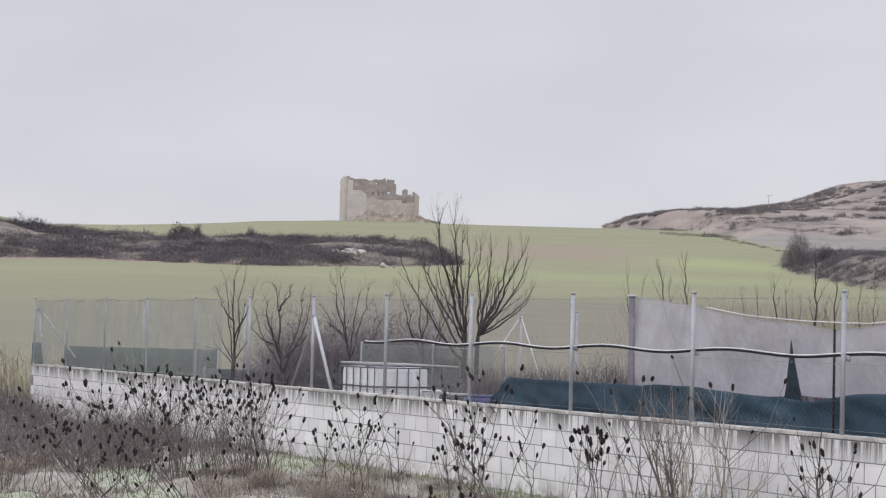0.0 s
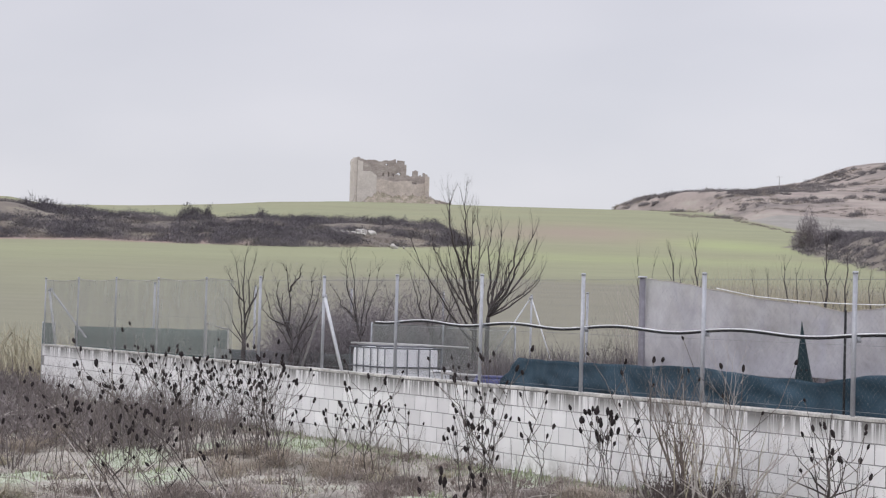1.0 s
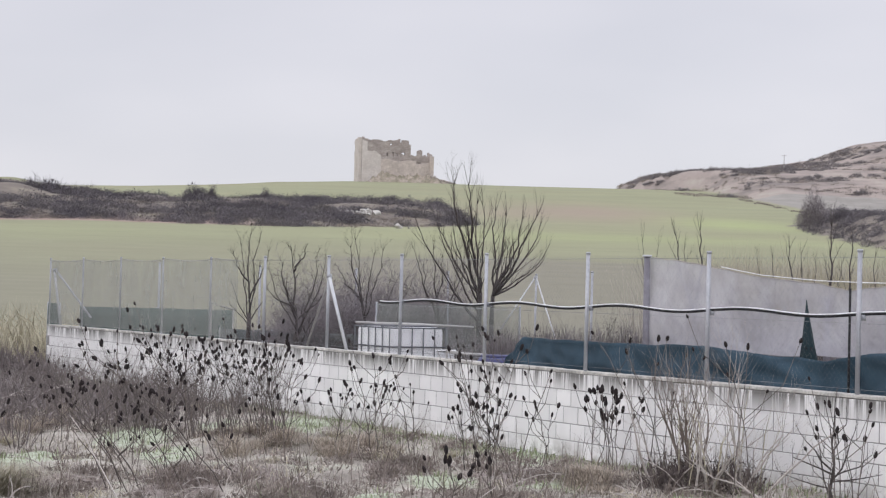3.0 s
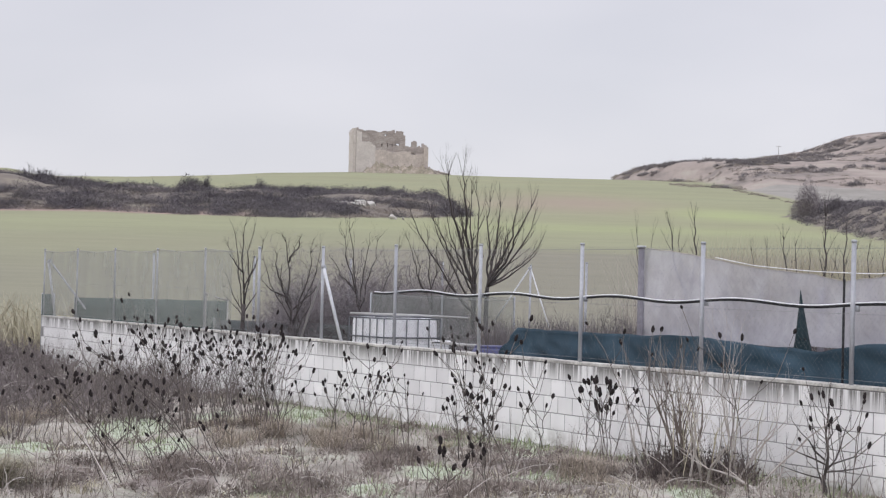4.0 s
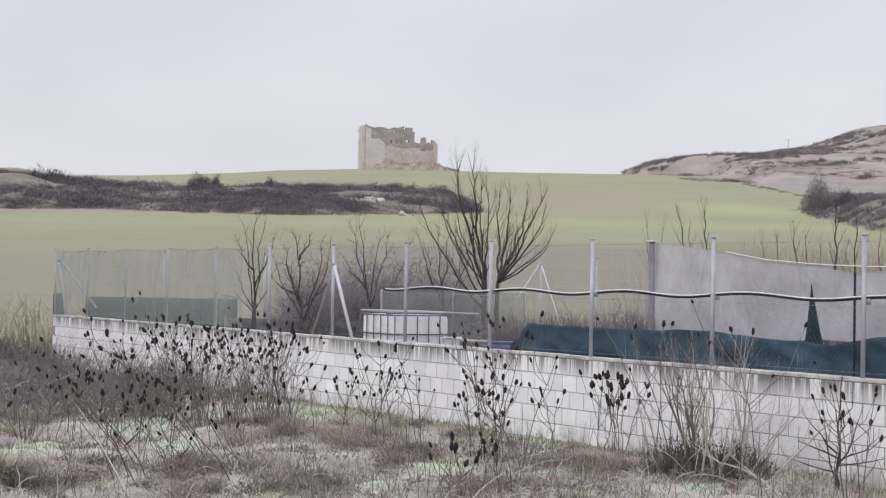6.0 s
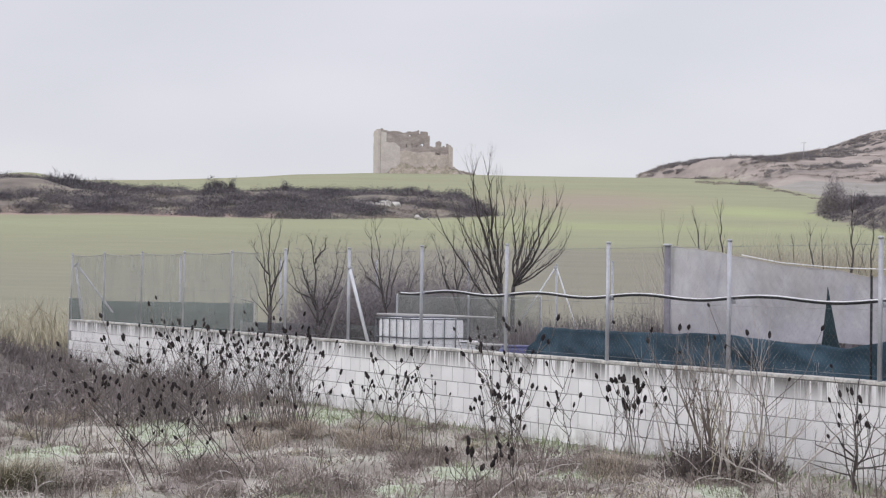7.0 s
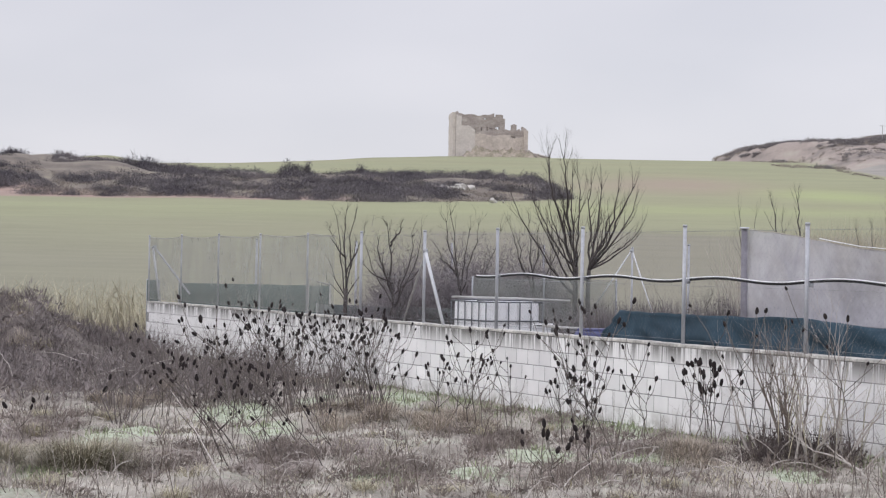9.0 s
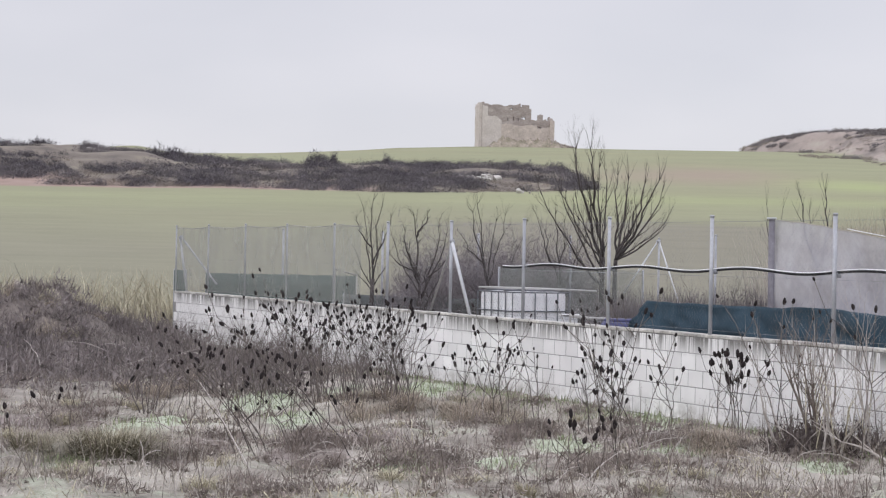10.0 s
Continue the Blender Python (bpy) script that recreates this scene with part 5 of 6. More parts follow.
def clumps(name, spots, material, seed, label, tri=150, fleck=0.27, sliver=0.3, category="scrub", rise=0.5, fine=0.25, reach=2.4):
    """Bushes: each a loose heap of twig slivers and leaf flecks with an uneven outline."""
    g = np.random.default_rng(seed)
    vs = []
    for x, y, z, rx, rz in spots:
        n = tri
        d = g.normal(size=(n, 3))
        d /= np.linalg.norm(d, axis=1)[:, None]
        d[:, 2] = np.abs(d[:, 2])
        rad = g.uniform(0.3, 1.0, n)[:, None] ** 0.6 * (1 + 0.25 * np.sin(d[:, :1] * 5 + x) * np.cos(d[:, 1:2] * 4 + y))
        c = np.array([x, y, z]) + d * rad * np.array([rx, rx, rz])
        size = fleck * (0.5 + 0.5 * rx / 1.6)
        o = g.normal(size=(n, 3, 3)) * size * 0.75
        thin = g.uniform(0, 1, n) < sliver
        o[thin, 0] *= fine
        o[thin, 1] *= fine
        o[thin, 2] = (d[thin] * 0.7 * min(1.0, 2 * rise) + np.array([0, 0, rise]) + g.normal(size=(thin.sum(), 3)) * 0.5) * size * reach
        vs.append((c[:, None, :] + o).reshape(-1, 3))
    v = np.concatenate(vs)
    return tagged(new(name, np_mesh(name, v, np.arange(len(v)).reshape(-1, 3), material)), label, category, kind="stuff")


# dead leaves, clods and brambles low on the verge
lit = []
for x, y in verge_points(560, 41, y0=15, y1=34, keep=lambda x, y, d, s, r: patch(x, y, MOSS) < 0.3):
    lit.append((x, y, float(height(x, y)) - 0.01, rg.uniform(0.1, 0.36), rg.uniform(0.03, 0.1)))
for cx, cy, rx, ry in LITTER:
    for _ in range(26):
        x, y = cx + rg.normal(0, 0.6) * rx, cy + rg.normal(0, 0.6) * ry
        if near_wall(x, y)[0] > 0.3:
            lit.append((x, y, float(height(x, y)) - 0.01, rg.uniform(0.1, 0.3), rg.uniform(0.03, 0.11)))
lit += [(2.2 + rg.uniform(0, 0.8), 19.1 + rg.uniform(-0.35, 0.3), -0.02, rg.uniform(0.12, 0.3), rg.uniform(0.1, 0.3)) for _ in range(26)]
clumps("dead_leaf_litter", lit, M_LITTER, 42, "low heaps of brown dead leaves and stems on the verge", 110, 0.045, 0.6, "leaf litter")
lit = []
for x, y in verge_points(1500, 43, y0=24, y1=45, keep=lambda x, y, d, s, r: (s < 1.5) | ((s < 12) & (d < 2.2) & (r.uniform(0, 1, len(x)) < 0.45))):
    lit.append((x, y, float(height(x, y)) - 0.02, rg.uniform(0.2, 0.7), rg.uniform(0.15, 0.62)))
lit += [(float(a), float(b), float(height(a, b)) - 0.03, rg.uniform(0.2, 0.5), rg.uniform(0.08, 0.24)) for a, b in zip(rg.uniform(-13.6, -8.7, 130), rg.uniform(30.5, 40.5, 130))]
for _ in range(150):
    y = float(rg.uniform(25, 38))
    x = float(rg.uniform(-0.31, -0.15)) * y
    if near_wall(x, y)[0] > 0.8:
        lit.append((x, y, float(height(x, y)) - 0.03, rg.uniform(0.3, 0.7), rg.uniform(0.15, 0.42)))
clumps("bramble_thicket", lit, M_BRAMBLE, 44, "low dark bramble thicket round the end of the wall", 120, 0.075, 0.85, "brambles")
tang = [(2.05 + rg.uniform(0, 1.0), 19.3 + rg.uniform(-0.4, 0.3), -0.02, rg.uniform(0.14, 0.34), rg.uniform(0.14, 0.42)) for _ in range(60)]
clumps("dead_stem_tangle", tang, M_TANGLE, 46, "dark tangle of dead stems before the wall", 120, 0.05, 0.9, "weeds")
lit = [(rg.uniform(1.2, 9), rg.uniform(31, 36), 0.0, rg.uniform(0.3, 0.7), rg.uniform(0.6, 1.35)) for _ in range(90)]
lit += [(rg.uniform(-3.6, 0.6), rg.uniform(35.5, 38.5), 0.0, rg.uniform(0.3, 0.6), rg.uniform(0.6, 1.7)) for _ in range(60)]
lit += [(rg.uniform(-3.3, 0.3), rg.uniform(36.4, 39.0), 0.3, rg.uniform(0.35, 0.65), rg.uniform(1.3, 2.3)) for _ in range(170)]
lit += [(rg.uniform(-0.4, 2.6), rg.uniform(33.5, 35.6), 0.0, rg.uniform(0.3, 0.6), rg.uniform(0.7, 1.35)) for _ in range(40)]
clumps("yard_brush", lit, M_BRUSH, 45, "tangled dead brush growing inside the yard", 520, 0.055, 1.0, "brush", 0.15, 0.13, 6.0)

for k in range(30):
    a, b = float(rg.uniform(-12.6, -9.0)), float(rg.uniform(33.5, 38.4))
    tuft(a, b, 150, float(rg.uniform(0.2, 0.4)), float(rg.uniform(0.15, 0.35)), 500 + k, "straw_tussock", (M_TAN, M_STRAW, M_TAN)[k % 3], "drooping tussock of bleached dry grass")
qq = np.stack([2.75 + rg.normal(0, 0.3, 26), 19.0 + rg.normal(0, 0.15, 26)], 1)
blades("dry_reed", qq, height(qq[:, 0], qq[:, 1]), rg.uniform(0.5, 1.4, 26), np.full(26, 0.006), np.full(26, 0.6), M_STRAW, 51, "pale dry reed leaves drooping before the wall", "reeds", 0.3)

# ---- teasels ----
HEADS = []
for k in range(3):
    rng = random.Random(70 + k)
    bm = bmesh.new()
    bmesh.ops.create_icosphere(bm, subdivisions=2, radius=1.0)
    for v in bm.verts:
        s = 1.0 + rng.uniform(-0.16, 0.2)
        t = v.co.z
        v.co = Vector((v.co.x * 0.0205 * s * (1.0 - 0.12 * t), v.co.y * 0.0205 * s * (1.0 - 0.12 * t), t * (0.036 + 0.006 * k) * (1 + 0.05 * s)))
    me = bpy.data.meshes.new("seed_head")
    bm.to_mesh(me)
    bm.free()
    me.materials.append(M_HEAD)
    HEADS.append(me)


def teasel(x, y, hgt, n, lean, seed, size=1.0):
    rng = random.Random(seed)
    z0 = float(height(x, y))
    t = thing("teasel", x, y, z0, 0, "dead teasel with dark seed heads on dry branching stems", "teasel", "teasels")
    top = Vector((x + lean[0], y + lean[1], z0 + hgt))
    paths, tips, main = [], [], []
    for k in range(7):
        f = k / 6
        main.append((Vector((x, y, z0 - 0.03)).lerp(top, f) + Vector((lean[0], lean[1], 0)) * (f * f - f) * 0.5 + Vector((rng.gauss(0, 0.0115), rng.gauss(0, 0.0115), 0)), 0.0056 - 0.0026 * f))
    paths.append(main)
    tips.append((main[-1][0], main[-1][0] - main[-2][0]))
    for _ in range(n - 1):
        f = rng.uniform(0.3, 0.9)
        i = min(int(f * 6), 5)
        p0 = main[i][0].lerp(main[i + 1][0], f * 6 - i)
        a = rng.uniform(0, 2 * math.pi)
        l = (0.1 + hgt * rng.uniform(0.16, 0.5)) * (1.2 - 0.5 * f)
        out = Vector((math.cos(a), math.sin(a), 0))
        p1 = p0 + out * l * 0.5 + Vector((0, 0, l * 0.42))
        p2 = p1 + out * l * 0.2 + Vector((0, 0, l * 0.5))
        paths.append([(p0, 0.0036), (p1, 0.003), (p2, 0.0024)])
        tips.append((p2, p2 - p1))
    for path, (q, d) in zip(paths, tips):
        stem = rod("stem" if path is main else "branch", path, M_TEASEL, t, 4)
        h = new("seed_head", rng.choice(HEADS))
        s = size * rng.uniform(0.65, 1.2)
        h.matrix_basis = Matrix.Translation(q + d.normalized() * 0.03 * s) @ d.to_track_quat("Z", "Y").to_matrix().to_4x4() @ Matrix.Diagonal((s, s, s, 1))
        hung(h, stem)


rng = random.Random(31)
# patches of teasels: x from, to; y from, to; height from, to; plants; heads each; size of heads
PATCHES = (
    (-4.9, -3.4, 21.5, 24.0, 0.6, 1.25, 8, 8, 0.85), (-4.1, -2.1, 23.8, 27.0, 0.85, 1.38, 28, 9, 0.95), (-1.35, -0.35, 22.0, 24.0, 0.6, 1.22, 7, 8, 0.9),
    (0.2, 0.75, 19.2, 21.2, 0.55, 1.4, 9, 9, 0.92), (1.05, 1.25, 21.6, 22.2, 0.5, 0.75, 2, 6, 1.1), (1.5, 2.0, 20.9, 21.7, 0.5, 0.98, 6, 7, 1.15),
    (2.0, 2.3, 19.3, 20.0, 1.0, 1.5, 3, 7, 0.95), (2.5, 3.0, 17.4, 18.4, 1.3, 1.75, 2, 8, 0.8), (3.1, 3.8, 15.9, 17.0, 0.5, 1.2, 4, 7, 0.85),
    (-5.6, -4.9, 18.0, 21.0, 0.3, 0.6, 3, 3, 1.0), (-3.6, -2.6, 20.0, 22.0, 0.4, 0.8, 4, 7, 0.9), (-0.1, 0.7, 16.8, 17.6, 0.3, 0.6, 3, 6, 1.0), (-2.6, -1.6, 22.0, 24.0, 0.35, 0.7, 4, 5, 1.0),
)
for x0, x1, y0, y1, h0, h1, n, heads, size in PATCHES:
    for _ in range(int(n * 1.45)):
        h = rng.uniform(h0, h1)
        teasel(rng.uniform(x0, x1), rng.uniform(y0, y1), h, max(2, int(heads * rng.uniform(0.35, 0.95))), (rng.gauss(0, 0.22) * h, rng.gauss(0, 0.12) * h), rng.randrange(9999), size * 0.87)

rng = random.Random(37)
for k in range(17):
    f = 0.12 + 0.88 * k / 16
    teasel(rng.uniform(-3.3, -2.0), rng.uniform(17.8, 20.2), 0.3 + 1.05 * f * rng.uniform(0.75, 1.0), rng.randint(3, 6), (-0.15 - rng.uniform(0.6, 1.3) * f, rng.gauss(0, 0.15)), 4000 + k, 0.72)
shrub("dead_weed", 2.6, 19.45, 0, 1.3, 0.34, 10, 90, "dead brown weed with many upright stems before the wall", M_STALK, 2, 0.02, 0.4, 0.4, 2.2)
for k, (x, y, h, sp, n) in enumerate(((2.85, 19.0, 1.75, 0.3, 4), (2.6, 18.9, 1.4, 0.5, 3), (3.1, 18.2, 1.1, 0.6, 2), (2.3, 19.2, 1.2, 0.6, 2))):
    shrub("dead_weed", x, y, 0, h, sp, n, 190 + k, "tall forked weed with bleached bare stems", M_PALESTEM, 2, 0.016, 0.12, 0.55, 2.4)
shrub("dead_weed", 2.75, 19.2, 0, 0.6, 0.9, 16, 91, "low tangle of dead brown stems before the wall", M_TWIG, 2, 0.007, 0.1, 0.35)
shrub("dead_weed", 2.25, 19.2, 0, 0.45, 1.1, 14, 92, "low tangle of dead brown stems before the wall", M_TWIG, 2, 0.006, 0.0, 0.35)
bare_tree("dead_bush", 3.7, 18.4, [(0.02, 0, 0.98, 0.02), (-0.3, 0, 0.7, 0.014), (0.26, 0.1, 0.72, 0.014), (-0.37, 0.1, 0.5, 0.012), (0.36, -0.1, 0.5, 0.012), (-0.18, -0.1, 0.84, 0.012), (0.15, 0.1, 0.86, 0.012), (0.5, 0.0, 0.32, 0.011), (-0.45, 0.0, 0.3, 0.01)],
          0.2, 0.022, 93, "small dead bush with fine dark upcurved twigs", 3, 0.35, 0.3, leader=0.6)
for k, (x, y, h, sp) in enumerate(((-4.2, 26.5, 0.95, 0.4), (-3.6, 27.5, 1.0, 0.35), (-3.0, 26.0, 0.95, 0.4), (-2.45, 25.0, 0.95, 0.3), (-4.9, 28.0, 0.9, 0.5), (-5.6, 31.0, 0.9, 0.6), (-6.6, 32.0, 1.0, 0.7),
                                  (-7.8, 33.5, 1.0, 0.7), (-7.2, 29.5, 0.8, 0.7), (-8.6, 31.0, 0.8, 0.8), (-9.2, 35.5, 0.8, 0.7), (-6.2, 26.5, 0.6, 0.8), (-9.6, 30.0, 0.9, 0.8), (-2.2, 24.2, 0.8, 0.3), (-4.6, 24.8, 0.9, 0.5), (-5.2, 26.2, 1.0, 0.5), (-3.9, 25.2, 0.8, 0.5), (-3.2, 24.3, 0.85, 0.35),
                                  (-2.7, 23.6, 0.8, 0.35), (-5.0, 22.5, 0.7, 0.6), (-6.0, 28.8, 1.0, 0.5), (-4.3, 28.6, 1.0, 0.4), (-5.4, 24.0, 0.6, 0.7), (-8.2, 36.5, 0.8, 0.7))):
    shrub("dead_weed", x, y, float(height(x, y)), h, sp, 12, 100 + k, "bushy dead weed with grey-brown branching stems", M_TWIG, 2, 0.008, 0.25, 0.34)


def fallen_stalk(a, b, seed, r=0.0075):
    rng = random.Random(seed)
    t = thing("leaning_stalk", *a, 0, "pale dry stalk leaning over the grass", "stalk", "leaning stalks")
    a, b = Vector(a), Vector(b)
    rod("stalk", [(a.lerp(b, k / 6) + Vector((rng.gauss(0, 0.01), rng.gauss(0, 0.01), 0.06 * math.sin(math.pi * k / 6))), r * (1 - 0.6 * k / 6)) for k in range(7)], M_PALESTEM, t, 5)


fallen_stalk((-2.7, 16.3, 0.0), (-3.75, 19.2, 0.62), 1)
fallen_stalk((2.9, 18.8, 0.02), (3.25, 18.6, 0.62), 2, 0.012)
fallen_stalk((3.0, 18.3, 0.0), (3.7, 17.9, 0.8), 3, 0.013)
fallen_stalk((2.0, 16.0, 0.0), (1.5, 16.8, 0.3), 4)
fallen_stalk((0.1, 16.0, 0.0), (0.5, 17.0, 0.25), 5)

for k, (x, y, dx, dz) in enumerate(((2.2, 18.9, 0.5, 0.5), (2.4, 18.8, -0.45, 0.35), (2.6, 19.0, 0.6, 0.8), (2.5, 19.1, 0.15, 1.1), (2.7, 19.1, -0.2, 1.0), (2.1, 18.4, 0.35, 0.12), (2.8, 18.3, -0.5, 0.1))):
    fallen_stalk((x, y, 0.0), (x + dx, y + 0.2, dz), 700 + k)
rng = random.Random(88)
for k in range(80):
    y = rng.uniform(15.8, 22.0)
    x = rng.uniform(-0.3, 0.22) * y
    a, l = rng.uniform(0, 2 * math.pi), rng.uniform(0.2, 0.75)
    z = float(height(x, y))
    fallen_stalk((x, y, z + 0.01), (x + l * math.cos(a), y + l * 0.5 * math.sin(a), z + rng.uniform(0.05, 0.4) * l), 600 + k)


for k in range(9):
    y = rng.uniform(24, 33)
    x = rng.uniform(-0.29, -0.18) * y
    a, l = rng.uniform(0, 2 * math.pi), rng.uniform(0.4, 1.0)
    z = float(height(x, y))
    fallen_stalk((x, y, z + 0.15), (x + l * math.cos(a), y + l * 0.5 * math.sin(a), z + 0.2 + rng.uniform(0.0, 0.5) * l), 900 + k, 0.009)


# ---- scrub on the banks and the hill ----
g = np.random.default_rng(77)
spots, low_growth, evergreen = [], [], []
while len(spots) < 900:
    x, y = g.uniform(-118, 4), g.uniform(226, 296)
    b = float(bank_left(x, y))
    cover = noise.noise((x * 0.075, y * 0.12, 4)) + 0.5 * noise.noise((x * 0.22, y * 0.3, 8)) + (0.25 if -66 < x < -51 or x > -38 else -0.02)
    low = 0.006 if x > -32 else 0.04 if x > -64 else 0.14
    if b < low or (y > 284 and cover < 0.0):
        continue
    z = float(height(x, y)) - 0.3
    if abs(x + 11.6) < 2.5 and 254 < y < 263.5:
        low_growth.append((x, y, z, g.uniform(0.6, 1.2), g.uniform(0.3, 0.5)))
    elif cover > 0.12:
        (spots if g.random() < 0.8 else evergreen).append((x, y, z, g.uniform(1.0, 2.3), g.uniform(0.8, 1.6)))
    else:
        low_growth.append((x, y, z, g.uniform(0.7, 1.6), g.uniform(0.4, 0.75)))
clumps("bank_scrub", spots, M_SCRUB, 1, "dense dark leafless scrub covering the bank across the field", 520, 0.09, 0.6)
clumps("bank_low_growth", low_growth, M_LOWGROWTH, 5, "low brown dead growth between the bushes of the bank", 200, 0.095, 0.5)
clumps("bank_evergreen", evergreen, M_SCRUBGREEN, 2, "dark evergreen bushes among the bank scrub", 420, 0.09, 0.4)
spots = []
while len(spots) < 620:
    x, y = g.uniform(42, 75), g.uniform(186, 312)
    if float(bank_right(x, y)) > 0.03:
        spots.append((x, y, float(height(x, y)) - 0.2, g.uniform(0.6, 1.5), g.uniform(0.5, 1.3)))
clumps("bank_scrub", spots, M_SCRUB, 3, "dense dark leafless scrub on the bank beside the field", 320, 0.1, 0.5)
# scrub in rows along the contours of the hill, with low growth between
spots, low_growth = [], []
for k in range(120):
    y = 500 + 290 * g.random()
    x0 = g.uniform(64, 200)
    for j in range(g.integers(2, 9)):
        x, yy = x0 + j * g.uniform(1.2, 2.4), y + g.normal(0, 3)
        spots.append((x, yy, float(height(x, yy)) - 0.5, g.uniform(1.2, 2.8), g.uniform(0.7, 1.6)))
while len(low_growth) < 1600:
    x, y = g.uniform(62, 205), g.uniform(495, 800)
    if noise.noise((x * 0.05, y * 0.02, 3)) > 0.0:
        low_growth.append((x, y, float(height(x, y)) - 0.3, g.uniform(0.8, 2.2), g.uniform(0.3, 0.7)))
for k in range(46):
    x = 70 + 26 * g.random() ** 1.3
    low_growth.append((x, 792 + g.normal(0, 3), float(height(x, 792)) - 0.5, g.uniform(1.0, 2.4), g.uniform(0.7, 1.5)))
for k in range(70):
    y = 330 + 150 * g.random()
    x = 72 - (430 - min(y, 430)) * 0.03 + g.normal(0, 0.6)
    low_growth.append((x, y, float(height(x, y)) - 0.2, g.uniform(0.5, 1.2), g.uniform(0.2, 0.5)))
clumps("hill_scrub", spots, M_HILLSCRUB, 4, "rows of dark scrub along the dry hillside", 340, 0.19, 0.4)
clumps("hill_low_growth", low_growth, M_LOWGROWTH, 6, "low brown growth scattered over the dry hillside", 110, 0.16, 0.3)


def far_bush(x, y, r, hgt, seed, name="bush", label="dark bare bush on the bank", tri=900):
    ob = clumps(name, [(x, y, float(height(x, y)) - 0.3, r, hgt * 0.85)] + [(x + random.Random(seed + k).uniform(-r, r) * 0.7, y, float(height(x, y)) - 0.2, r * 0.6, hgt * random.Random(seed + 9 * k).uniform(0.5, 0.9)) for k in range(3)], M_SHRUB if hgt > 7 else M_SCRUB, seed, label, tri, 0.13, 0.85)
    del ob["kind"]
    ob["category"] = "bush"


for k, (x, y, r, h) in enumerate(((-60.5, 284, 3.6, 2.5), (-55.5, 281, 3.4, 1.9), (-38.0, 286, 2.0, 2.8), (-35.6, 287, 0.9, 3.1), (-27.5, 288, 0.9, 2.6), (-9.0, 290, 1.3, 2.0), (-6.5, 290, 1.0, 1.8),
                                 (-72.0, 284, 2.2, 2.0), (-80.0, 285, 2.4, 1.8), (54.5, 268, 2.2, 2.6))):
    far_bush(x, y, r, h, 200 + k, tri=3200 if h > 7 else 900)


big = [(52.2 + dx, 276 + dy, 13.0, r, h) for dx, dy, r, h in ((0, 0, 1.3, 5.2), (-0.8, 0.3, 1.1, 4.6), (0.8, 0, 1.1, 4.8), (0.4, -0.4, 1.1, 5.1), (-1.5, 0, 1.1, 2.2), (1.5, 0.2, 1.0, 3.2), (-0.4, 0.2, 1.1, 5.1))]
o = clumps("bush", big, M_BRUSH, 260, "tall rounded bare bush at the corner of the field", 1500, 0.12, 0.95)
del o["kind"]
o["category"] = "bush"


def outcrop(x, y, n, spread, seed, size=0.5):
    rng = random.Random(seed)
    t = thing("rock_outcrop", x, y, float(height(x, y)), 0, "pale limestone boulders showing among the dark scrub", "rocks", "rock outcrops")
    for _ in range(n):
        bm = bmesh.new()
        xx, yy = x + rng.gauss(0, spread), y + rng.gauss(0, spread)
        s = size * rng.uniform(0.5, 1.2)
        bmesh.ops.create_icosphere(bm, subdivisions=2, radius=1.0, matrix=pose(xx, yy, float(height(xx, yy)) + 0.6 * s, rng.uniform(0, 90), rng.uniform(0, 40), rng.uniform(0, 90)) @ Matrix.Diagonal((s * 1.4, s, s * 0.75, 1)))
        for v in bm.verts:
            v.co += Vector((noise.noise(v.co * 2.3), noise.noise(v.co * 2.3 + Vector((7, 0, 0))), noise.noise(v.co * 2.3 + Vector((0, 9, 0))))) * 0.7 * s
        part("boulder", bm, M_ROCK, t)


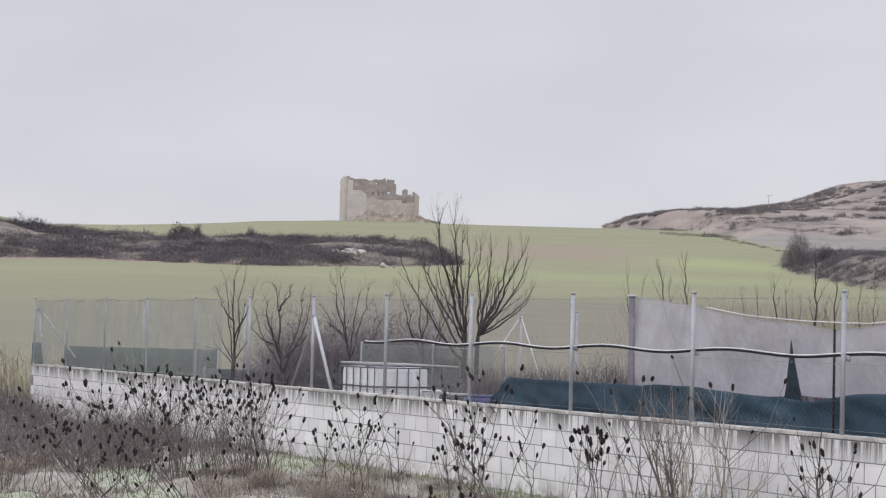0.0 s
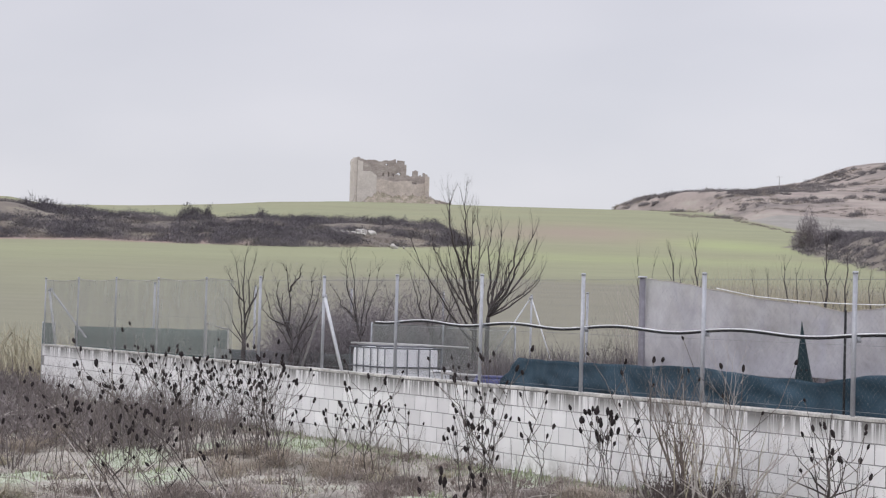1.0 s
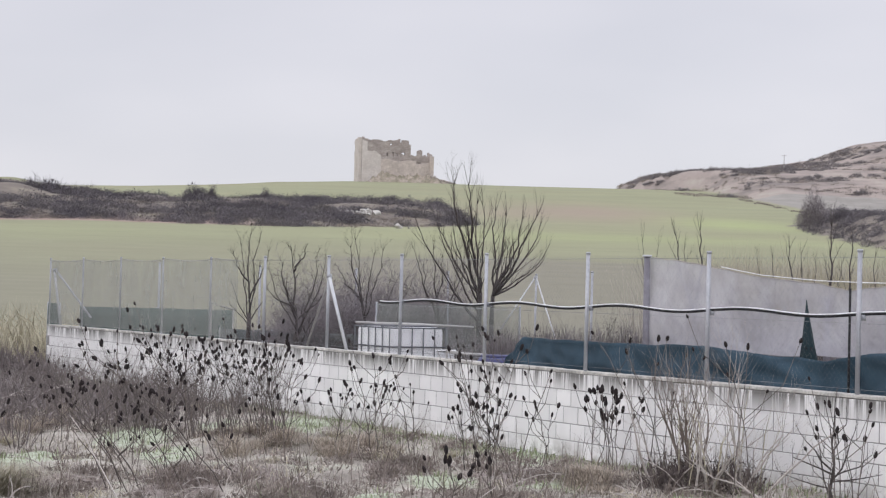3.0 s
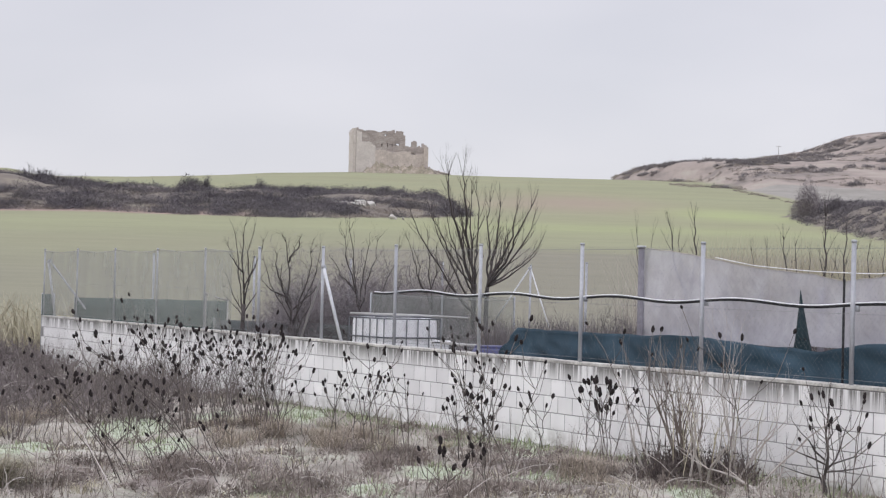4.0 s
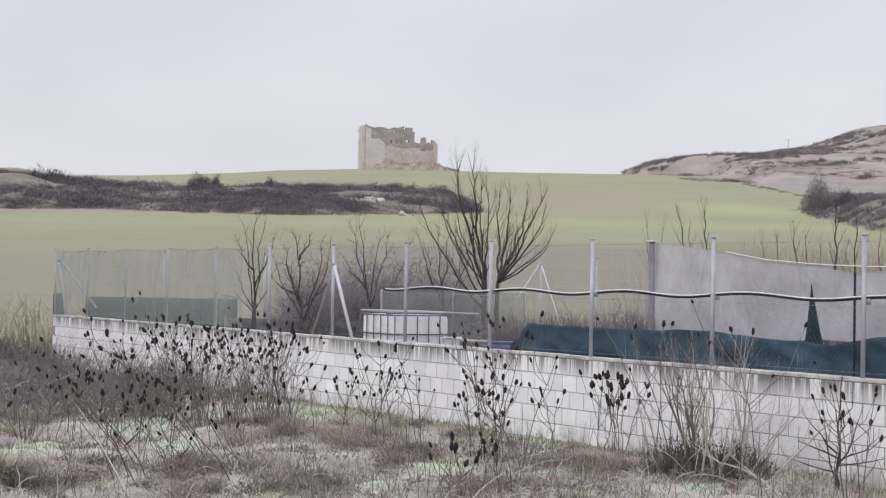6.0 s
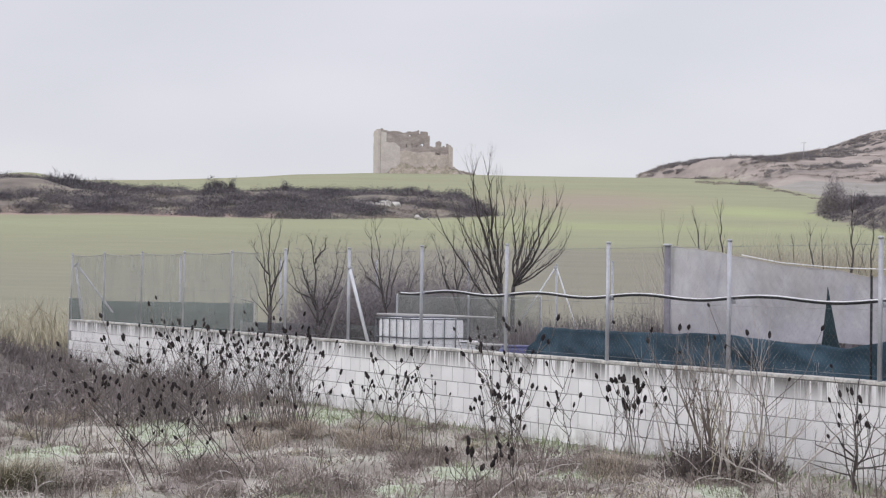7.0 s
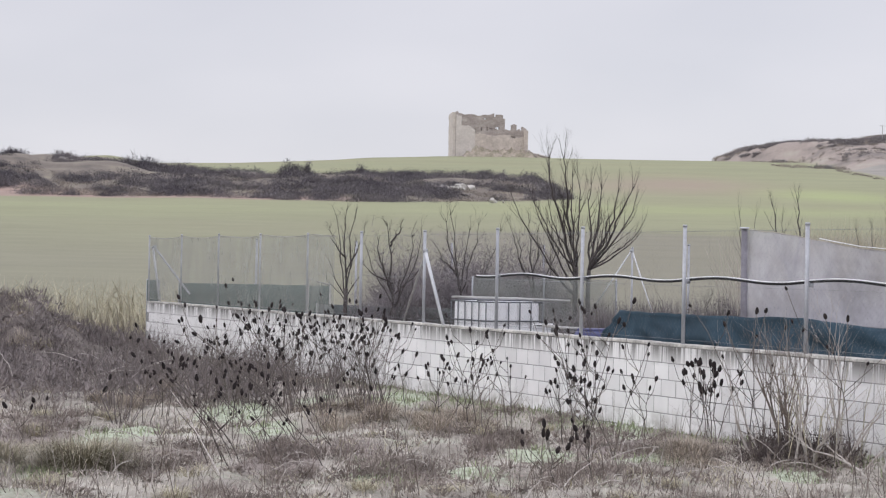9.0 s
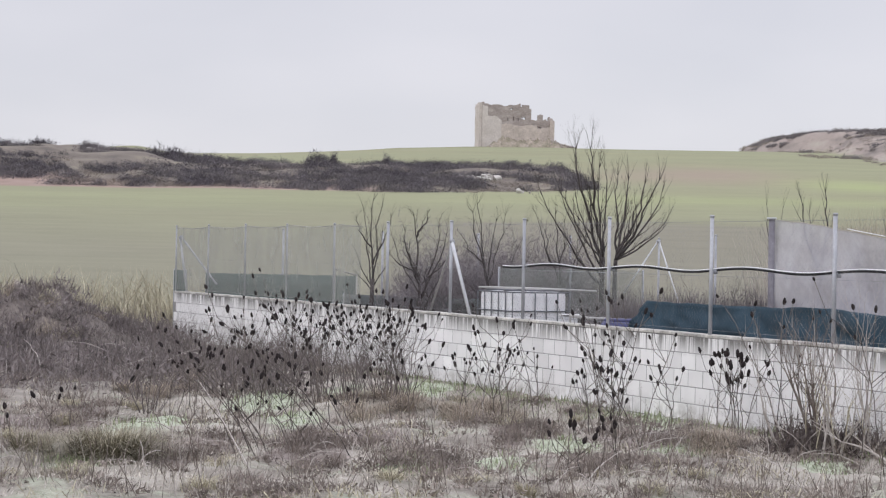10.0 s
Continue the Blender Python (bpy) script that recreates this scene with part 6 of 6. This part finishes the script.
outcrop(-11.9, 262, 26, 1.2, 1, 0.34)
outcrop(-6.0, 235.0, 4, 0.4, 2, 0.32)
outcrop(-86.0, 282, 10, 1.0, 3, 0.5)
outcrop(-71.5, 283, 6, 0.8, 4, 0.4)
for k in range(9):
    pole_x, pole_y = 66 + k * 15, 640 + (k % 3) * 20
    if k in (3, 6):
        zz = float(height(pole_x, pole_y))
        t = thing("power_pole", pole_x, pole_y, zz, 0, "pale utility pole on the hillside", "pole", "utility poles")
        rod("mast", [((pole_x, pole_y, zz - 0.5), 0.16), ((pole_x, pole_y, zz + 5.0), 0.11)], M_CONCRETE, t, 8)
        rod("crossarm", [((pole_x - 0.9, pole_y, zz + 4.7), 0.07), ((pole_x + 0.9, pole_y, zz + 4.7), 0.07)], M_CONCRETE, t, 6)

# ---- blocks of the wall ----
bm = bmesh.new()
box(bm, Matrix.Identity(4), 0.305, 0.2, 0.192)
bmesh.ops.bevel(bm, geom=list(bm.edges), offset=0.0025, segments=1, affect="EDGES")
BLOCK = bpy.data.meshes.new("block")
bm.to_mesh(BLOCK)
bm.free()
BLOCK.materials.append(M_BLOCK)
rng = random.Random(51)
far_v, far_f = [], []
bv = [v.co.copy() for v in BLOCK.vertices]
bf = [tuple(q.vertices) for q in BLOCK.polygons]
for k in range(6):
    z = WALL_TOP - 0.035 - 0.203 * (k + 1) + 0.003
    n = int(WALL_LEN / 0.318)
    for j in range(n):
        s = 0.178 + 0.318 * j + (0.159 if k % 2 else 0.0)
        if s > WALL_LEN - 0.25:
            continue
        m = WALL_M @ pose(s - 0.05, 0.1 + rng.uniform(-0.0012, 0.0012), z + rng.uniform(-0.0015, 0.0015), 0, 0, rng.uniform(-0.1, 0.1))
        if s > 11.5 and k < 5:
            o = new("block", BLOCK)
            o.matrix_basis = m
            hung(o, boundary)
        else:
            b0 = len(far_v)
            far_v += [tuple(m @ c) for c in bv]
            far_f += [tuple(i + b0 for i in q) for q in bf]
o = hung(new("far_blockwork", from_lists("far_blockwork", far_v, far_f, M_BLOCK)), boundary)
o["kind"] = "stuff"
